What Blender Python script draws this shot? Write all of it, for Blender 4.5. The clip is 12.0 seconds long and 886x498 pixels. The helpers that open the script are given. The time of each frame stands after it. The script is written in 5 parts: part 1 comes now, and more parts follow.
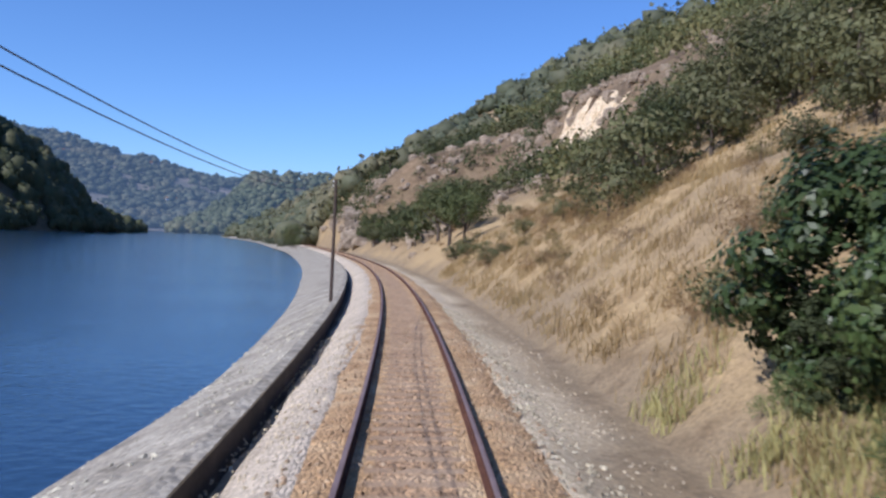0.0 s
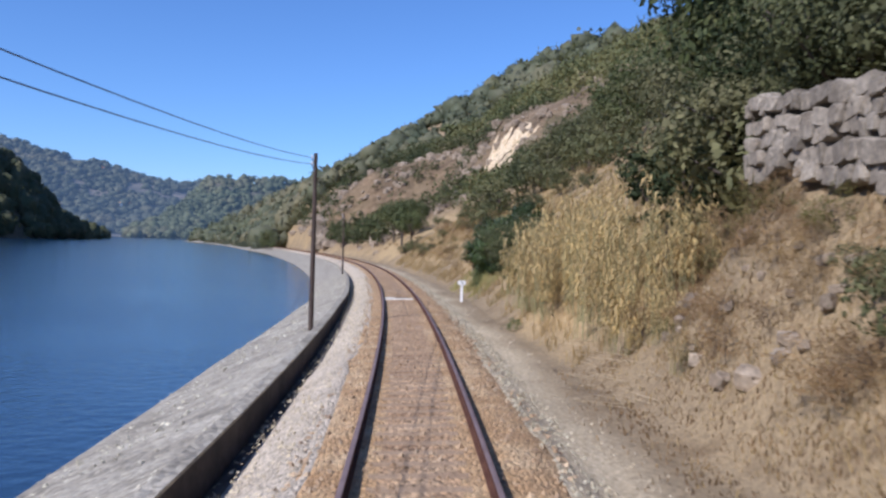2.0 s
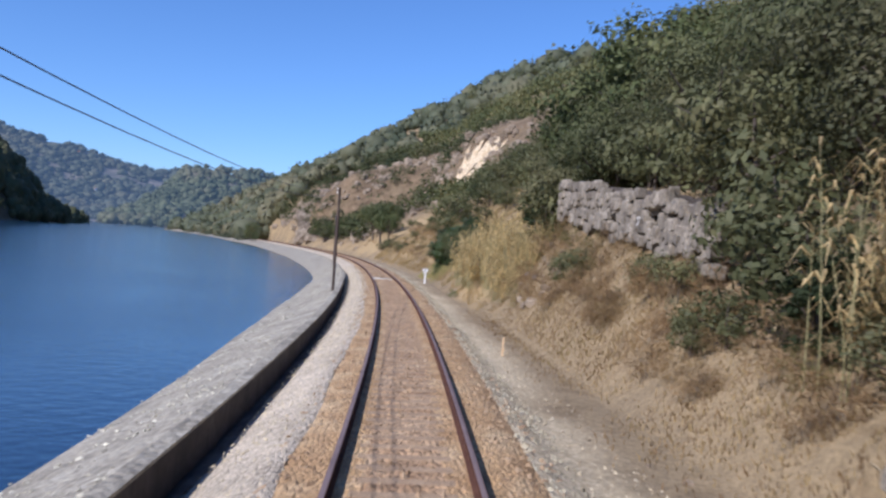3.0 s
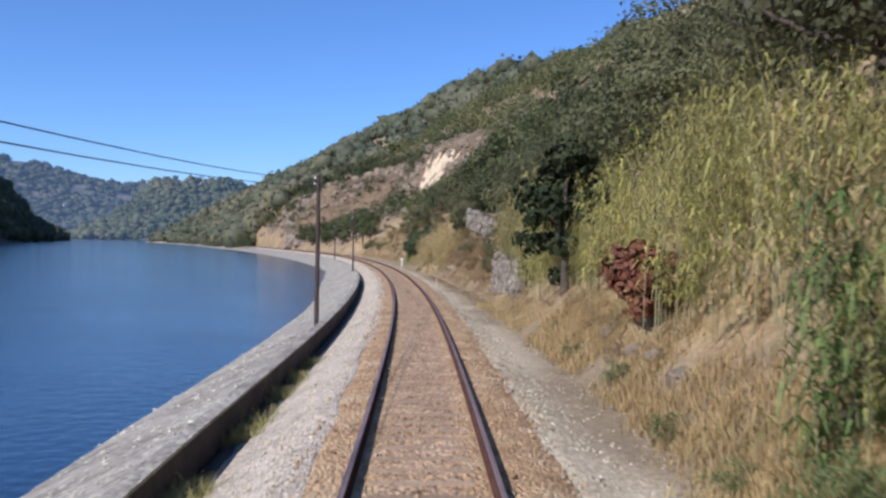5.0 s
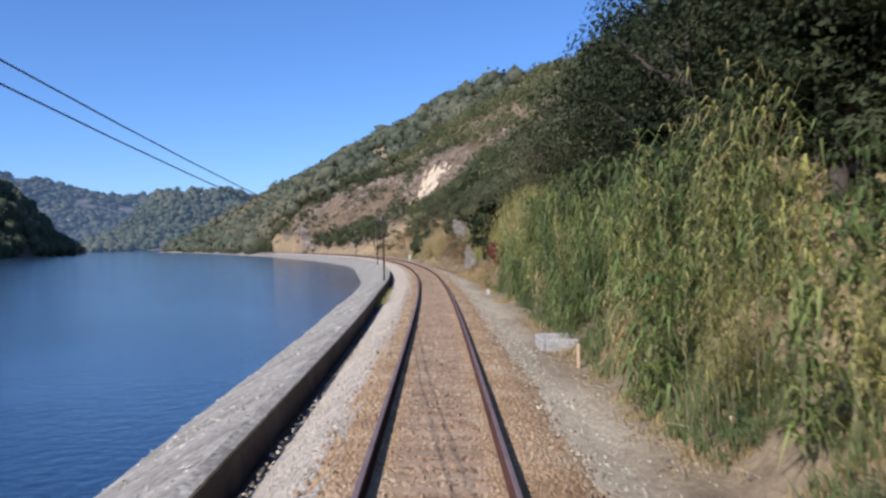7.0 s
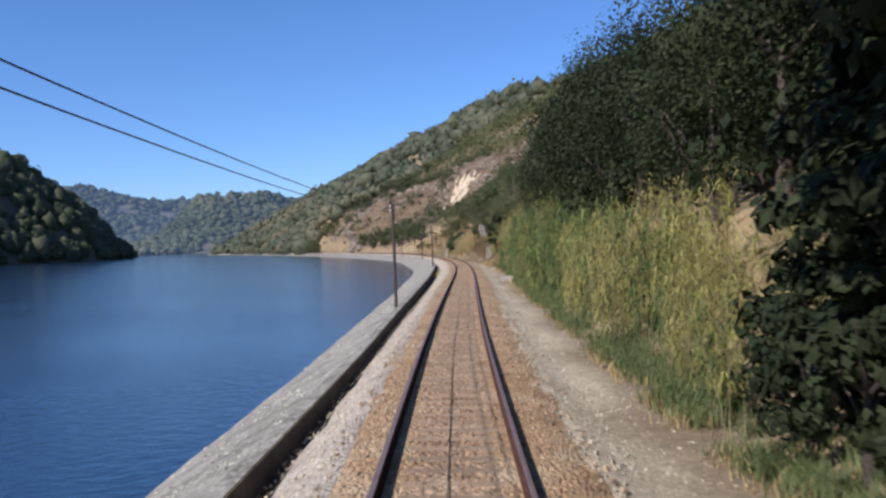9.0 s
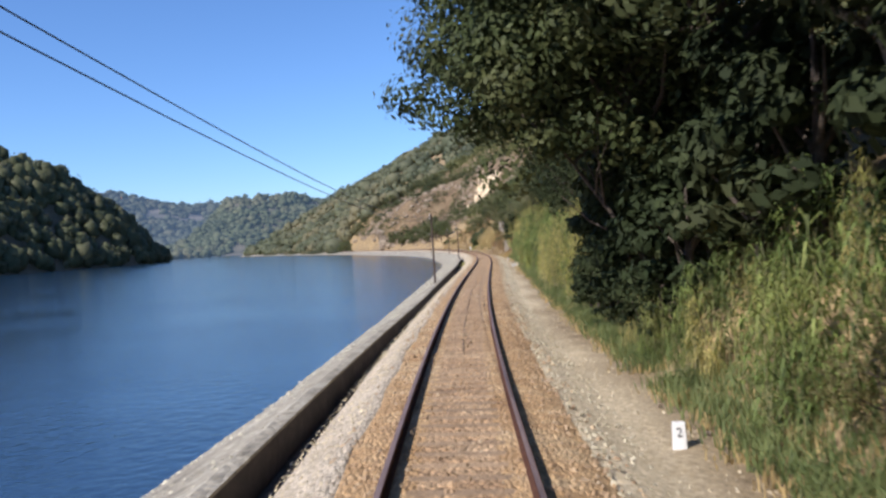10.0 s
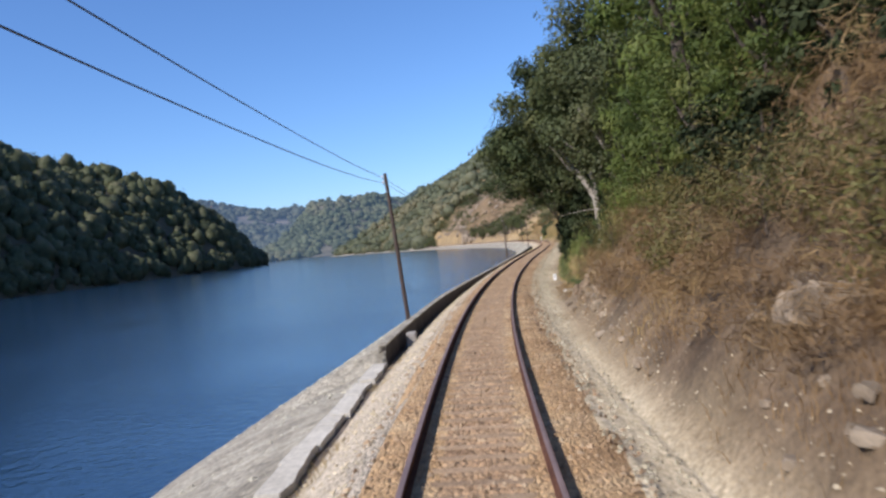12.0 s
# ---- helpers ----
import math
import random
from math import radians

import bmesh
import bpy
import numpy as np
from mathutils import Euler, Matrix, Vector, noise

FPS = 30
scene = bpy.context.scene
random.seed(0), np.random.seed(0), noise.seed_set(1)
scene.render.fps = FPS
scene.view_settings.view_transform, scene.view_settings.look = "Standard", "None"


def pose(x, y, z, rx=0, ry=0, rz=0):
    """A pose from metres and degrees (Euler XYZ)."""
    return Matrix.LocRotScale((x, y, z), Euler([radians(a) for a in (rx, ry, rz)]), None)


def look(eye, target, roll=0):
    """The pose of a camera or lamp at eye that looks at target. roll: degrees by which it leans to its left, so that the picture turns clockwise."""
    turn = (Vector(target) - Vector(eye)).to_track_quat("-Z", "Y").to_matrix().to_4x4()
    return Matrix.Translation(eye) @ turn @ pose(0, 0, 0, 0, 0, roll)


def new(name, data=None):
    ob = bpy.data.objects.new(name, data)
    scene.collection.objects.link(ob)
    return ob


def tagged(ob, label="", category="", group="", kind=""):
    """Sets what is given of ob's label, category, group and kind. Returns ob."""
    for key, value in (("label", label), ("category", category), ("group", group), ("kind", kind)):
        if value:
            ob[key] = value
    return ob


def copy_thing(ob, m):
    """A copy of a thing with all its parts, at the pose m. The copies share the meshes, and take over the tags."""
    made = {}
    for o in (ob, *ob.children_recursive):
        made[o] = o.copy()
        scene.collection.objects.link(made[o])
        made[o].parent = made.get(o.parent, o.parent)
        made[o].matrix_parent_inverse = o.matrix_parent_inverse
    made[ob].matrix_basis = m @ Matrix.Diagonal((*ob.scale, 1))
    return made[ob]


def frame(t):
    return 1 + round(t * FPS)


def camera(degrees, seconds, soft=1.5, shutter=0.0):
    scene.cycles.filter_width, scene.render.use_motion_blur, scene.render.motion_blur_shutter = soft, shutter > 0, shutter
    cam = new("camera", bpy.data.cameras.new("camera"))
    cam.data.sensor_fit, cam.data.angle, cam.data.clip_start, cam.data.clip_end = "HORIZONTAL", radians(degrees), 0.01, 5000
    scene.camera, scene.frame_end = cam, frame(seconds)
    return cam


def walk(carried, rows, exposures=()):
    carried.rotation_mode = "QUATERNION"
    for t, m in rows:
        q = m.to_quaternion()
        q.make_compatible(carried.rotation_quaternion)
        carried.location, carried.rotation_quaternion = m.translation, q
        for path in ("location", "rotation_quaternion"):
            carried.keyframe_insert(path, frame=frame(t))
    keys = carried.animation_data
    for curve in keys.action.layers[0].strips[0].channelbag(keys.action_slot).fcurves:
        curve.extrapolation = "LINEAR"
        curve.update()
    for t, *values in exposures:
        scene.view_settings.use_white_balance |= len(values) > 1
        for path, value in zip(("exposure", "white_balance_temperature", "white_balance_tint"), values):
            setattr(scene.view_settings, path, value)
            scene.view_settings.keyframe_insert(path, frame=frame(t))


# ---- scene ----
cam = camera(53.7, 12.0, soft=2.6, shutter=0.12)
# seconds, x, y, z, yaw, pitch, roll
ROWS = [
    (0.0, -0.11, 0.00, 2.66, -1.34, -0.48, -2.65),
    (0.5, -0.18, -11.23, 2.68, -2.13, -0.41, -2.02),
    (1.0, -0.39, -22.45, 2.69, -2.77, -0.37, -1.85),
    (1.5, -0.76, -33.69, 2.72, -3.63, -0.47, -2.56),
    (2.0, -1.27, -44.92, 2.75, -4.36, -0.35, -1.71),
    (2.5, -1.93, -56.17, 2.78, -5.03, -0.32, -0.68),
    (3.0, -2.74, -67.42, 2.82, -6.09, -0.30, -4.19),
    (3.2, -3.11, -71.92, 2.83, -6.42, -0.38, -3.90),
    (4.8, -6.88, -108.15, 2.97, -7.98, -0.45, -0.75),
    (5.0, -7.43, -112.69, 2.99, -8.07, -0.47, -0.97),
    (5.5, -8.86, -124.07, 3.03, -8.31, -0.47, -0.18),
    (6.0, -10.37, -135.44, 3.07, -8.36, -0.52, 0.91),
    (6.5, -11.91, -146.80, 3.10, -8.36, -0.54, 1.38),
    (7.0, -13.46, -158.15, 3.14, -8.20, -0.51, 1.25),
    (7.2, -14.08, -162.70, 3.15, -8.12, -0.46, 1.38),
    (8.8, -18.70, -199.09, 3.28, -6.27, -0.43, 2.00),
    (9.0, -19.21, -203.65, 3.30, -6.08, -0.52, 2.21),
    (9.5, -20.40, -215.04, 3.34, -5.39, -0.66, 2.62),
    (10.0, -21.42, -226.45, 3.39, -4.43, -0.69, 3.76),
    (10.5, -22.25, -237.87, 3.44, -3.24, -0.54, 4.20),
    (11.0, -22.86, -249.31, 3.49, -1.92, -0.56, 5.25),
    (11.5, -23.26, -260.81, 3.55, -0.52, -0.50, 5.52),
    (12.0, -23.44, -272.34, 3.60, 0.78, -0.65, 6.59),
]
EXPOSURE = 0.0
walk(cam, [(t, pose(x, y, z, 90 + pitch, roll, yaw)) for t, x, y, z, yaw, pitch, roll in ROWS],
     [(0.0, EXPOSURE + 0.05, 5620, 18), (7.5, EXPOSURE, 5620, 18), (8.9, EXPOSURE - 0.08, 5700, 18), (9.5, EXPOSURE + 0.26, 6150, 15), (10.5, EXPOSURE + 0.27, 6100, 15), (12.0, EXPOSURE + 0.18, 6080, 15)])

# ---- daylight: clear sky, sun over the left shoulder ----
SUN_FROM = Vector((-0.80, -0.60, 0.0)).normalized()
SUN_UP = radians(39)
sky_world = bpy.data.worlds.new("sky")
scene.world = sky_world
sky_world.use_nodes = True
sky_nodes = sky_world.node_tree.nodes
sky_tex = sky_nodes.new("ShaderNodeTexSky")
sky_tex.sky_type = "NISHITA"
sky_tex.sun_disc = False
sky_tex.sun_elevation = SUN_UP
sky_tex.sun_rotation = math.atan2(SUN_FROM.x, SUN_FROM.y)
sky_tex.air_density, sky_tex.dust_density, sky_tex.ozone_density = 1.0, 0.3, 9.0
sky_tex.altitude = 800
sky_nodes["Background"].inputs["Strength"].default_value = 0.14
sky_world.node_tree.links.new(sky_tex.outputs["Color"], sky_nodes["Background"].inputs["Color"])
sun_data = bpy.data.lights.new("sun", "SUN")
sun_data.energy, sun_data.angle, sun_data.color = 5.0, radians(0.5), (1.0, 0.93, 0.82)
sun = new("sun", sun_data)
to_sun = SUN_FROM * math.cos(SUN_UP) + Vector((0, 0, math.sin(SUN_UP)))
sun.matrix_world = look(to_sun * 200, (0, 0, 0))


# ---- materials ----
def ramp_to(nt, value, colors, lo=0.3, hi=0.7):
    r = nt.nodes.new("ShaderNodeValToRGB")
    n = len(colors)
    while len(r.color_ramp.elements) < n:
        r.color_ramp.elements.new(0.5)
    for i, c in enumerate(colors):
        r.color_ramp.elements[i].position = lo + (hi - lo) * i / max(1, n - 1)
        r.color_ramp.elements[i].color = (*c, 1)
    nt.links.new(value, r.inputs["Fac"])
    return r.outputs["Color"]


def noise_of(nt, pos, scale, detail=4.0, rough=0.6):
    t = nt.nodes.new("ShaderNodeTexNoise")
    t.inputs["Scale"].default_value, t.inputs["Detail"].default_value = scale, detail
    t.inputs["Roughness"].default_value = rough
    nt.links.new(pos, t.inputs["Vector"])
    return t.outputs["Fac"]


def mixed(nt, fac, a, b, how="MIX"):
    m = nt.nodes.new("ShaderNodeMix")
    m.data_type, m.blend_type = "RGBA", how
    for sock, v in ((m.inputs[0], fac), (m.inputs[6], a), (m.inputs[7], b)):
        if isinstance(v, (int, float)):
            sock.default_value = v
        elif isinstance(v, tuple):
            sock.default_value = (*v, 1)
        else:
            nt.links.new(v, sock)
    return m.outputs[2]


def surface(name, colors, big=0.6, small=12.0, rough=0.9, bump=0.3, grain=0.45, metal=0.0, lo=0.3, hi=0.7, vary=0.0, size=0.05):
    """Two scales of noise on colour, fine relief, and a random shade for each object."""
    m = bpy.data.materials.new(name)
    m.use_nodes = True
    nt = m.node_tree
    b = nt.nodes["Principled BSDF"]
    pos = nt.nodes.new("ShaderNodeNewGeometry").outputs["Position"]
    col = ramp_to(nt, noise_of(nt, pos, big), colors, lo, hi)
    fine = noise_of(nt, pos, small, 5.0, 0.7)
    shade = ramp_to(nt, fine, [(1 - grain,) * 3, (1 + grain * 0.6,) * 3], 0.32, 0.68)
    col = mixed(nt, 1.0, col, shade, "MULTIPLY")
    if vary:
        rnd = nt.nodes.new("ShaderNodeObjectInfo").outputs["Random"]
        col = mixed(nt, 1.0, col, ramp_to(nt, rnd, [(1 - vary,) * 3, (1 + vary,) * 3], 0, 1), "MULTIPLY")
    nt.links.new(col, b.inputs["Base Color"])
    b.inputs["Roughness"].default_value, b.inputs["Metallic"].default_value = rough, metal
    if bump:
        bn = nt.nodes.new("ShaderNodeBump")
        bn.inputs["Strength"].default_value, bn.inputs["Distance"].default_value = bump, size
        nt.links.new(fine, bn.inputs["Height"])
        nt.links.new(bn.outputs["Normal"], b.inputs["Normal"])
    return m


def leaves(name, colors, big=0.25, trans=0.25, rough=0.6, gloss=0.25, flick=0.2):
    """Leaf colour varies from leaf to leaf, from plant to plant and in patches."""
    m = bpy.data.materials.new(name)
    m.use_nodes = True
    nt = m.node_tree
    b = nt.nodes["Principled BSDF"]
    g = nt.nodes.new("ShaderNodeNewGeometry")
    patch = noise_of(nt, g.outputs["Position"], big, 3.0)
    col = ramp_to(nt, patch, colors, 0.32, 0.68)
    col = mixed(nt, 1.0, col, ramp_to(nt, g.outputs["Random Per Island"], [(1 - flick,) * 3, (1 + flick, 1 + flick, 1 + flick * 0.85)], 0, 1), "MULTIPLY")
    rnd = nt.nodes.new("ShaderNodeObjectInfo").outputs["Random"]
    col = mixed(nt, 1.0, col, ramp_to(nt, rnd, [(0.75,) * 3, (1.2, 1.2, 1.1)], 0, 1), "MULTIPLY")
    nt.links.new(col, b.inputs["Base Color"])
    b.inputs["Roughness"].default_value = rough
    b.inputs["Specular IOR Level"].default_value = gloss
    tr = nt.nodes.new("ShaderNodeBsdfTranslucent")
    nt.links.new(col, tr.inputs["Color"])
    mx = nt.nodes.new("ShaderNodeMixShader")
    mx.inputs[0].default_value = trans
    nt.links.new(b.outputs[0], mx.inputs[1])
    nt.links.new(tr.outputs[0], mx.inputs[2])
    nt.links.new(mx.outputs[0], nt.nodes["Material Output"].inputs["Surface"])
    return m


def ground_material():
    """Bare earth, dry grass, gravel and rock, blended by the cover attribute of the ground sheet."""
    m = bpy.data.materials.new("ground")
    m.use_nodes = True
    nt = m.node_tree
    b = nt.nodes["Principled BSDF"]
    pos = nt.nodes.new("ShaderNodeNewGeometry").outputs["Position"]
    att = nt.nodes.new("ShaderNodeVertexColor")
    att.layer_name = "cover"
    sep = nt.nodes.new("ShaderNodeSeparateColor")
    nt.links.new(att.outputs["Color"], sep.inputs[0])
    fine = noise_of(nt, pos, 9.0, 6.0, 0.75)
    mid = noise_of(nt, pos, 0.7, 4.0)
    pebble = nt.nodes.new("ShaderNodeTexVoronoi")
    pebble.inputs["Scale"].default_value = 16.0
    nt.links.new(pos, pebble.inputs["Vector"])
    earth = ramp_to(nt, mid, [(0.18, 0.125, 0.066), (0.30, 0.222, 0.125), (0.24, 0.178, 0.10)])
    gravel = mixed(nt, 0.6, ramp_to(nt, mid, [(0.56, 0.435, 0.26), (0.74, 0.605, 0.395)]), ramp_to(nt, pebble.outputs["Color"], [(0.35, 0.275, 0.165), (0.84, 0.72, 0.51)], 0.1, 0.9))
    grass = ramp_to(nt, mid, [(0.30, 0.20, 0.09), (0.46, 0.33, 0.16), (0.38, 0.27, 0.14)])
    rock = ramp_to(nt, mid, [(0.095, 0.062, 0.035), (0.16, 0.108, 0.063), (0.235, 0.168, 0.105)])
    col = mixed(nt, sep.outputs[0], earth, gravel)
    col = mixed(nt, sep.outputs[1], col, grass)
    wide = noise_of(nt, pos, 0.16, 5.0, 0.65)
    rock = mixed(nt, 1.0, rock, ramp_to(nt, wide, [(0.5, 0.5, 0.47), (1.25, 1.22, 1.18)], 0.35, 0.65), "MULTIPLY")
    col = mixed(nt, sep.outputs[2], col, rock)
    col = mixed(nt, 1.0, col, ramp_to(nt, fine, [(0.5,) * 3, (1.3,) * 3], 0.3, 0.7), "MULTIPLY")
    nt.links.new(col, b.inputs["Base Color"])
    b.inputs["Roughness"].default_value = 0.95
    bn = nt.nodes.new("ShaderNodeBump")
    bn.inputs["Strength"].default_value, bn.inputs["Distance"].default_value = 0.5, 0.06
    nt.links.new(fine, bn.inputs["Height"])
    nt.links.new(bn.outputs["Normal"], b.inputs["Normal"])
    return m


def water_material():
    m = bpy.data.materials.new("river_water")
    m.use_nodes = True
    nt = m.node_tree
    b = nt.nodes["Principled BSDF"]
    pos = nt.nodes.new("ShaderNodeNewGeometry").outputs["Position"]
    b.inputs["Base Color"].default_value = (0.012, 0.035, 0.075, 1)
    b.inputs["Roughness"].default_value, b.inputs["IOR"].default_value = 0.12, 1.33
    small, wide = noise_of(nt, pos, 1.6, 4.0, 0.6), noise_of(nt, pos, 0.05, 3.0)
    add = nt.nodes.new("ShaderNodeMath")
    add.operation = "MULTIPLY"
    nt.links.new(small, add.inputs[0])
    nt.links.new(wide, add.inputs[1])
    bn = nt.nodes.new("ShaderNodeBump")
    bn.inputs["Strength"].default_value, bn.inputs["Distance"].default_value = 0.35, 0.25
    nt.links.new(add.outputs[0], bn.inputs["Height"])
    nt.links.new(bn.outputs["Normal"], b.inputs["Normal"])
    return m


def ballast(name, colors, big, scale, lo=0.5, hi=1.45):
    """Broken stone: each cell a stone of its own shade, with sunken joints."""
    m = surface(name, colors, big, 30, bump=0)
    nt = m.node_tree
    b = nt.nodes["Principled BSDF"]
    pos = nt.nodes.new("ShaderNodeNewGeometry").outputs["Position"]
    cell = nt.nodes.new("ShaderNodeTexVoronoi")
    cell.inputs["Scale"].default_value = scale
    nt.links.new(pos, cell.inputs["Vector"])
    tint = ramp_to(nt, cell.outputs["Color"], [(lo, lo * 0.97, lo * 0.9), (1.0, 1.0, 1.0), (hi, hi * 0.98, hi * 0.95)], 0.1, 0.9)
    old = b.inputs["Base Color"].links[0].from_socket
    nt.links.new(mixed(nt, 1.0, old, tint, "MULTIPLY"), b.inputs["Base Color"])
    bn = nt.nodes.new("ShaderNodeBump")
    bn.invert = True
    bn.inputs["Strength"].default_value, bn.inputs["Distance"].default_value = 0.9, 0.05
    nt.links.new(cell.outputs["Distance"], bn.inputs["Height"])
    nt.links.new(bn.outputs["Normal"], b.inputs["Normal"])
    return m


M_GROUND, M_WATER = ground_material(), water_material()
M_SHOULDER = ballast("pale_ballast", [(0.46, 0.385, 0.285), (0.68, 0.58, 0.44)], 1.0, 15, 0.65, 1.25)
M_RUSTY = ballast("rusty_ballast", [(0.38, 0.225, 0.10), (0.52, 0.335, 0.165), (0.63, 0.46, 0.265)], 0.8, 17, 0.68, 1.28)
M_MIDDLE = ballast("grey_brown_ballast", [(0.30, 0.18, 0.092), (0.445, 0.285, 0.152), (0.55, 0.39, 0.235)], 0.9, 13)
M_RAIL = surface("rusty_steel", [(0.075, 0.035, 0.024), (0.13, 0.062, 0.04)], 2, 40, rough=0.85, metal=0.0, bump=0.1)
M_RAIL.node_tree.nodes["Principled BSDF"].inputs["Specular IOR Level"].default_value = 0.1
M_HEAD = surface("polished_steel", [(0.19, 0.13, 0.115), (0.27, 0.19, 0.17)], 2, 40, rough=0.6, metal=0.2, bump=0.05, grain=0.15)
M_SLEEPER = surface("weathered_sleeper", [(0.34, 0.225, 0.13), (0.47, 0.33, 0.20)], 2, 20, vary=0.2)
M_MASONRY = ballast("grey_masonry", [(0.225, 0.20, 0.155), (0.36, 0.325, 0.255), (0.47, 0.43, 0.345)], 0.7, 7, 0.72, 1.24)
M_CONCRETE = surface("pale_concrete", [(0.52, 0.475, 0.39), (0.68, 0.63, 0.53)], 0.8, 9, bump=0.3, grain=0.3)
M_PARAPET = surface("parapet_concrete", [(0.30, 0.27, 0.24), (0.42, 0.39, 0.35)], 0.8, 9, bump=0.4, grain=0.35)
M_CULVERT = surface("weathered_culvert", [(0.36, 0.335, 0.285), (0.56, 0.52, 0.45)], 1.5, 9, bump=0.4, grain=0.4)
M_DARK_CONCRETE = surface("dark_concrete", [(0.03, 0.023, 0.02), (0.055, 0.042, 0.036), (0.09, 0.072, 0.06)], 0.8, 6, bump=0.5)
M_SHADE_STRIP = surface("parapet_shade", [(0.05, 0.036, 0.027), (0.10, 0.074, 0.055), (0.17, 0.13, 0.10)], 1.2, 12, bump=0.5)
M_STONE = surface("dry_stone", [(0.17, 0.14, 0.105), (0.27, 0.23, 0.175), (0.38, 0.33, 0.26)], 1.2, 9, bump=0.6, vary=0.25)
M_ROCK = surface("brown_rock", [(0.16, 0.12, 0.08), (0.27, 0.21, 0.145), (0.39, 0.32, 0.235)], 0.8, 6, bump=0.7, vary=0.2)
M_SCAR = surface("pale_scar", [(0.52, 0.37, 0.20), (0.74, 0.60, 0.40), (0.62, 0.46, 0.27)], 0.25, 2.0, bump=0.8, size=0.3)
M_POLE = surface("dark_timber", [(0.055, 0.038, 0.03), (0.10, 0.07, 0.055)], 3, 30, bump=0.3)
M_WIRE = surface("dark_wire", [(0.02, 0.02, 0.022), (0.03, 0.03, 0.035)], 3, 30, rough=0.5, bump=0)
M_WHITE = surface("white_paint", [(0.74, 0.73, 0.70), (0.82, 0.81, 0.78)], 4, 25, rough=0.6, bump=0.05, grain=0.12)
M_BLACK = surface("black_paint", [(0.03, 0.03, 0.03), (0.05, 0.05, 0.05)], 4, 25, rough=0.6, bump=0)
M_STAKE = surface("pale_stake_wood", [(0.72, 0.50, 0.28), (0.82, 0.62, 0.40)], 4, 30, bump=0.2)
M_BARK = surface("grey_bark", [(0.07, 0.058, 0.045), (0.22, 0.19, 0.155), (0.40, 0.36, 0.30), (0.26, 0.23, 0.19)], 4.5, 22, bump=1.0, lo=0.36, hi=0.64)
M_DARKBARK = surface("dark_bark", [(0.07, 0.055, 0.04), (0.13, 0.10, 0.08)], 2.5, 18, bump=0.8)
M_ROOF = surface("clay_roof", [(0.36, 0.16, 0.09), (0.45, 0.22, 0.13)], 0.5, 3)
M_OAK = leaves("oak_leaf", [(0.06, 0.08, 0.032), (0.105, 0.125, 0.052), (0.165, 0.16, 0.075)], 0.25, 0.35)
# near-black leaf: the deep shade under the trees is put into its colour
M_HOLM_SHADE = leaves("shaded_holm_leaf", [(0.020, 0.029, 0.014), (0.037, 0.049, 0.023), (0.068, 0.078, 0.037)], 0.3, 0.12, 0.7, 0.1)
M_CANOPY = leaves("canopy_leaf", [(0.035, 0.048, 0.02), (0.062, 0.078, 0.032), (0.11, 0.115, 0.048)], 0.5, 0.2, 0.6, 0.15)
# lifted, greyed leaf: pale light and haze over the bank are in its colour
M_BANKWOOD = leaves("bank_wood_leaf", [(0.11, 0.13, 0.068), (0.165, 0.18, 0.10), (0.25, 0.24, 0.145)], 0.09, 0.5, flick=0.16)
M_PINE = leaves("pine_leaf", [(0.075, 0.11, 0.025), (0.125, 0.165, 0.04), (0.20, 0.215, 0.06)], 0.5, 0.35)
M_BROOM = leaves("broom_leaf", [(0.085, 0.085, 0.028), (0.135, 0.125, 0.042), (0.19, 0.155, 0.065)], 0.5, 0.3)
M_IVY = leaves("ivy_leaf", [(0.028, 0.048, 0.015), (0.055, 0.085, 0.028), (0.10, 0.125, 0.042)], 0.6, 0.12, 0.4)
M_OLIVE = leaves("olive_leaf", [(0.085, 0.098, 0.046), (0.14, 0.145, 0.07), (0.195, 0.182, 0.092)], 0.25, 0.35)
M_WOOD = leaves("wood_leaf", [(0.07, 0.09, 0.038), (0.13, 0.14, 0.058), (0.215, 0.195, 0.085)], 0.06, 0.3, flick=0.16)
# paler than the near wood's leaf, with some distance haze in the colour
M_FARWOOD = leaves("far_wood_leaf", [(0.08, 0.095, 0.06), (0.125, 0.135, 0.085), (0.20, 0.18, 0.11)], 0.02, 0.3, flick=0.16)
M_CANE = leaves("green_cane_leaf", [(0.095, 0.15, 0.05), (0.17, 0.225, 0.075), (0.28, 0.30, 0.10)], 0.35, 0.42, flick=0.5)
M_CANEY = leaves("yellow_cane_leaf", [(0.30, 0.30, 0.09), (0.43, 0.40, 0.135), (0.53, 0.455, 0.19)], 0.35, 0.38, flick=0.4)
M_CANED = leaves("dry_cane_leaf", [(0.52, 0.38, 0.17), (0.64, 0.49, 0.25), (0.50, 0.40, 0.20)], 0.35, 0.35, flick=0.35)
M_STALK = surface("cane_stalk", [(0.26, 0.25, 0.11), (0.42, 0.37, 0.19)], 3, 20, bump=0)
M_DRY = leaves("dry_grass", [(0.33, 0.235, 0.115), (0.49, 0.365, 0.19), (0.34, 0.26, 0.12)], 0.3, 0.35, 0.8)
M_BROWN = leaves("brown_brush", [(0.18, 0.112, 0.058), (0.29, 0.19, 0.10), (0.35, 0.255, 0.13)], 0.5, 0.3, 0.8)
M_RED = leaves("red_leaf", [(0.12, 0.045, 0.03), (0.21, 0.085, 0.05)], 0.6, 0.2)
M_YGRASS = leaves("yellow_grass", [(0.32, 0.30, 0.12), (0.46, 0.41, 0.19)], 0.5, 0.3, 0.8)
M_WEED = leaves("green_weed", [(0.10, 0.135, 0.05), (0.18, 0.21, 0.085)], 0.6, 0.25)

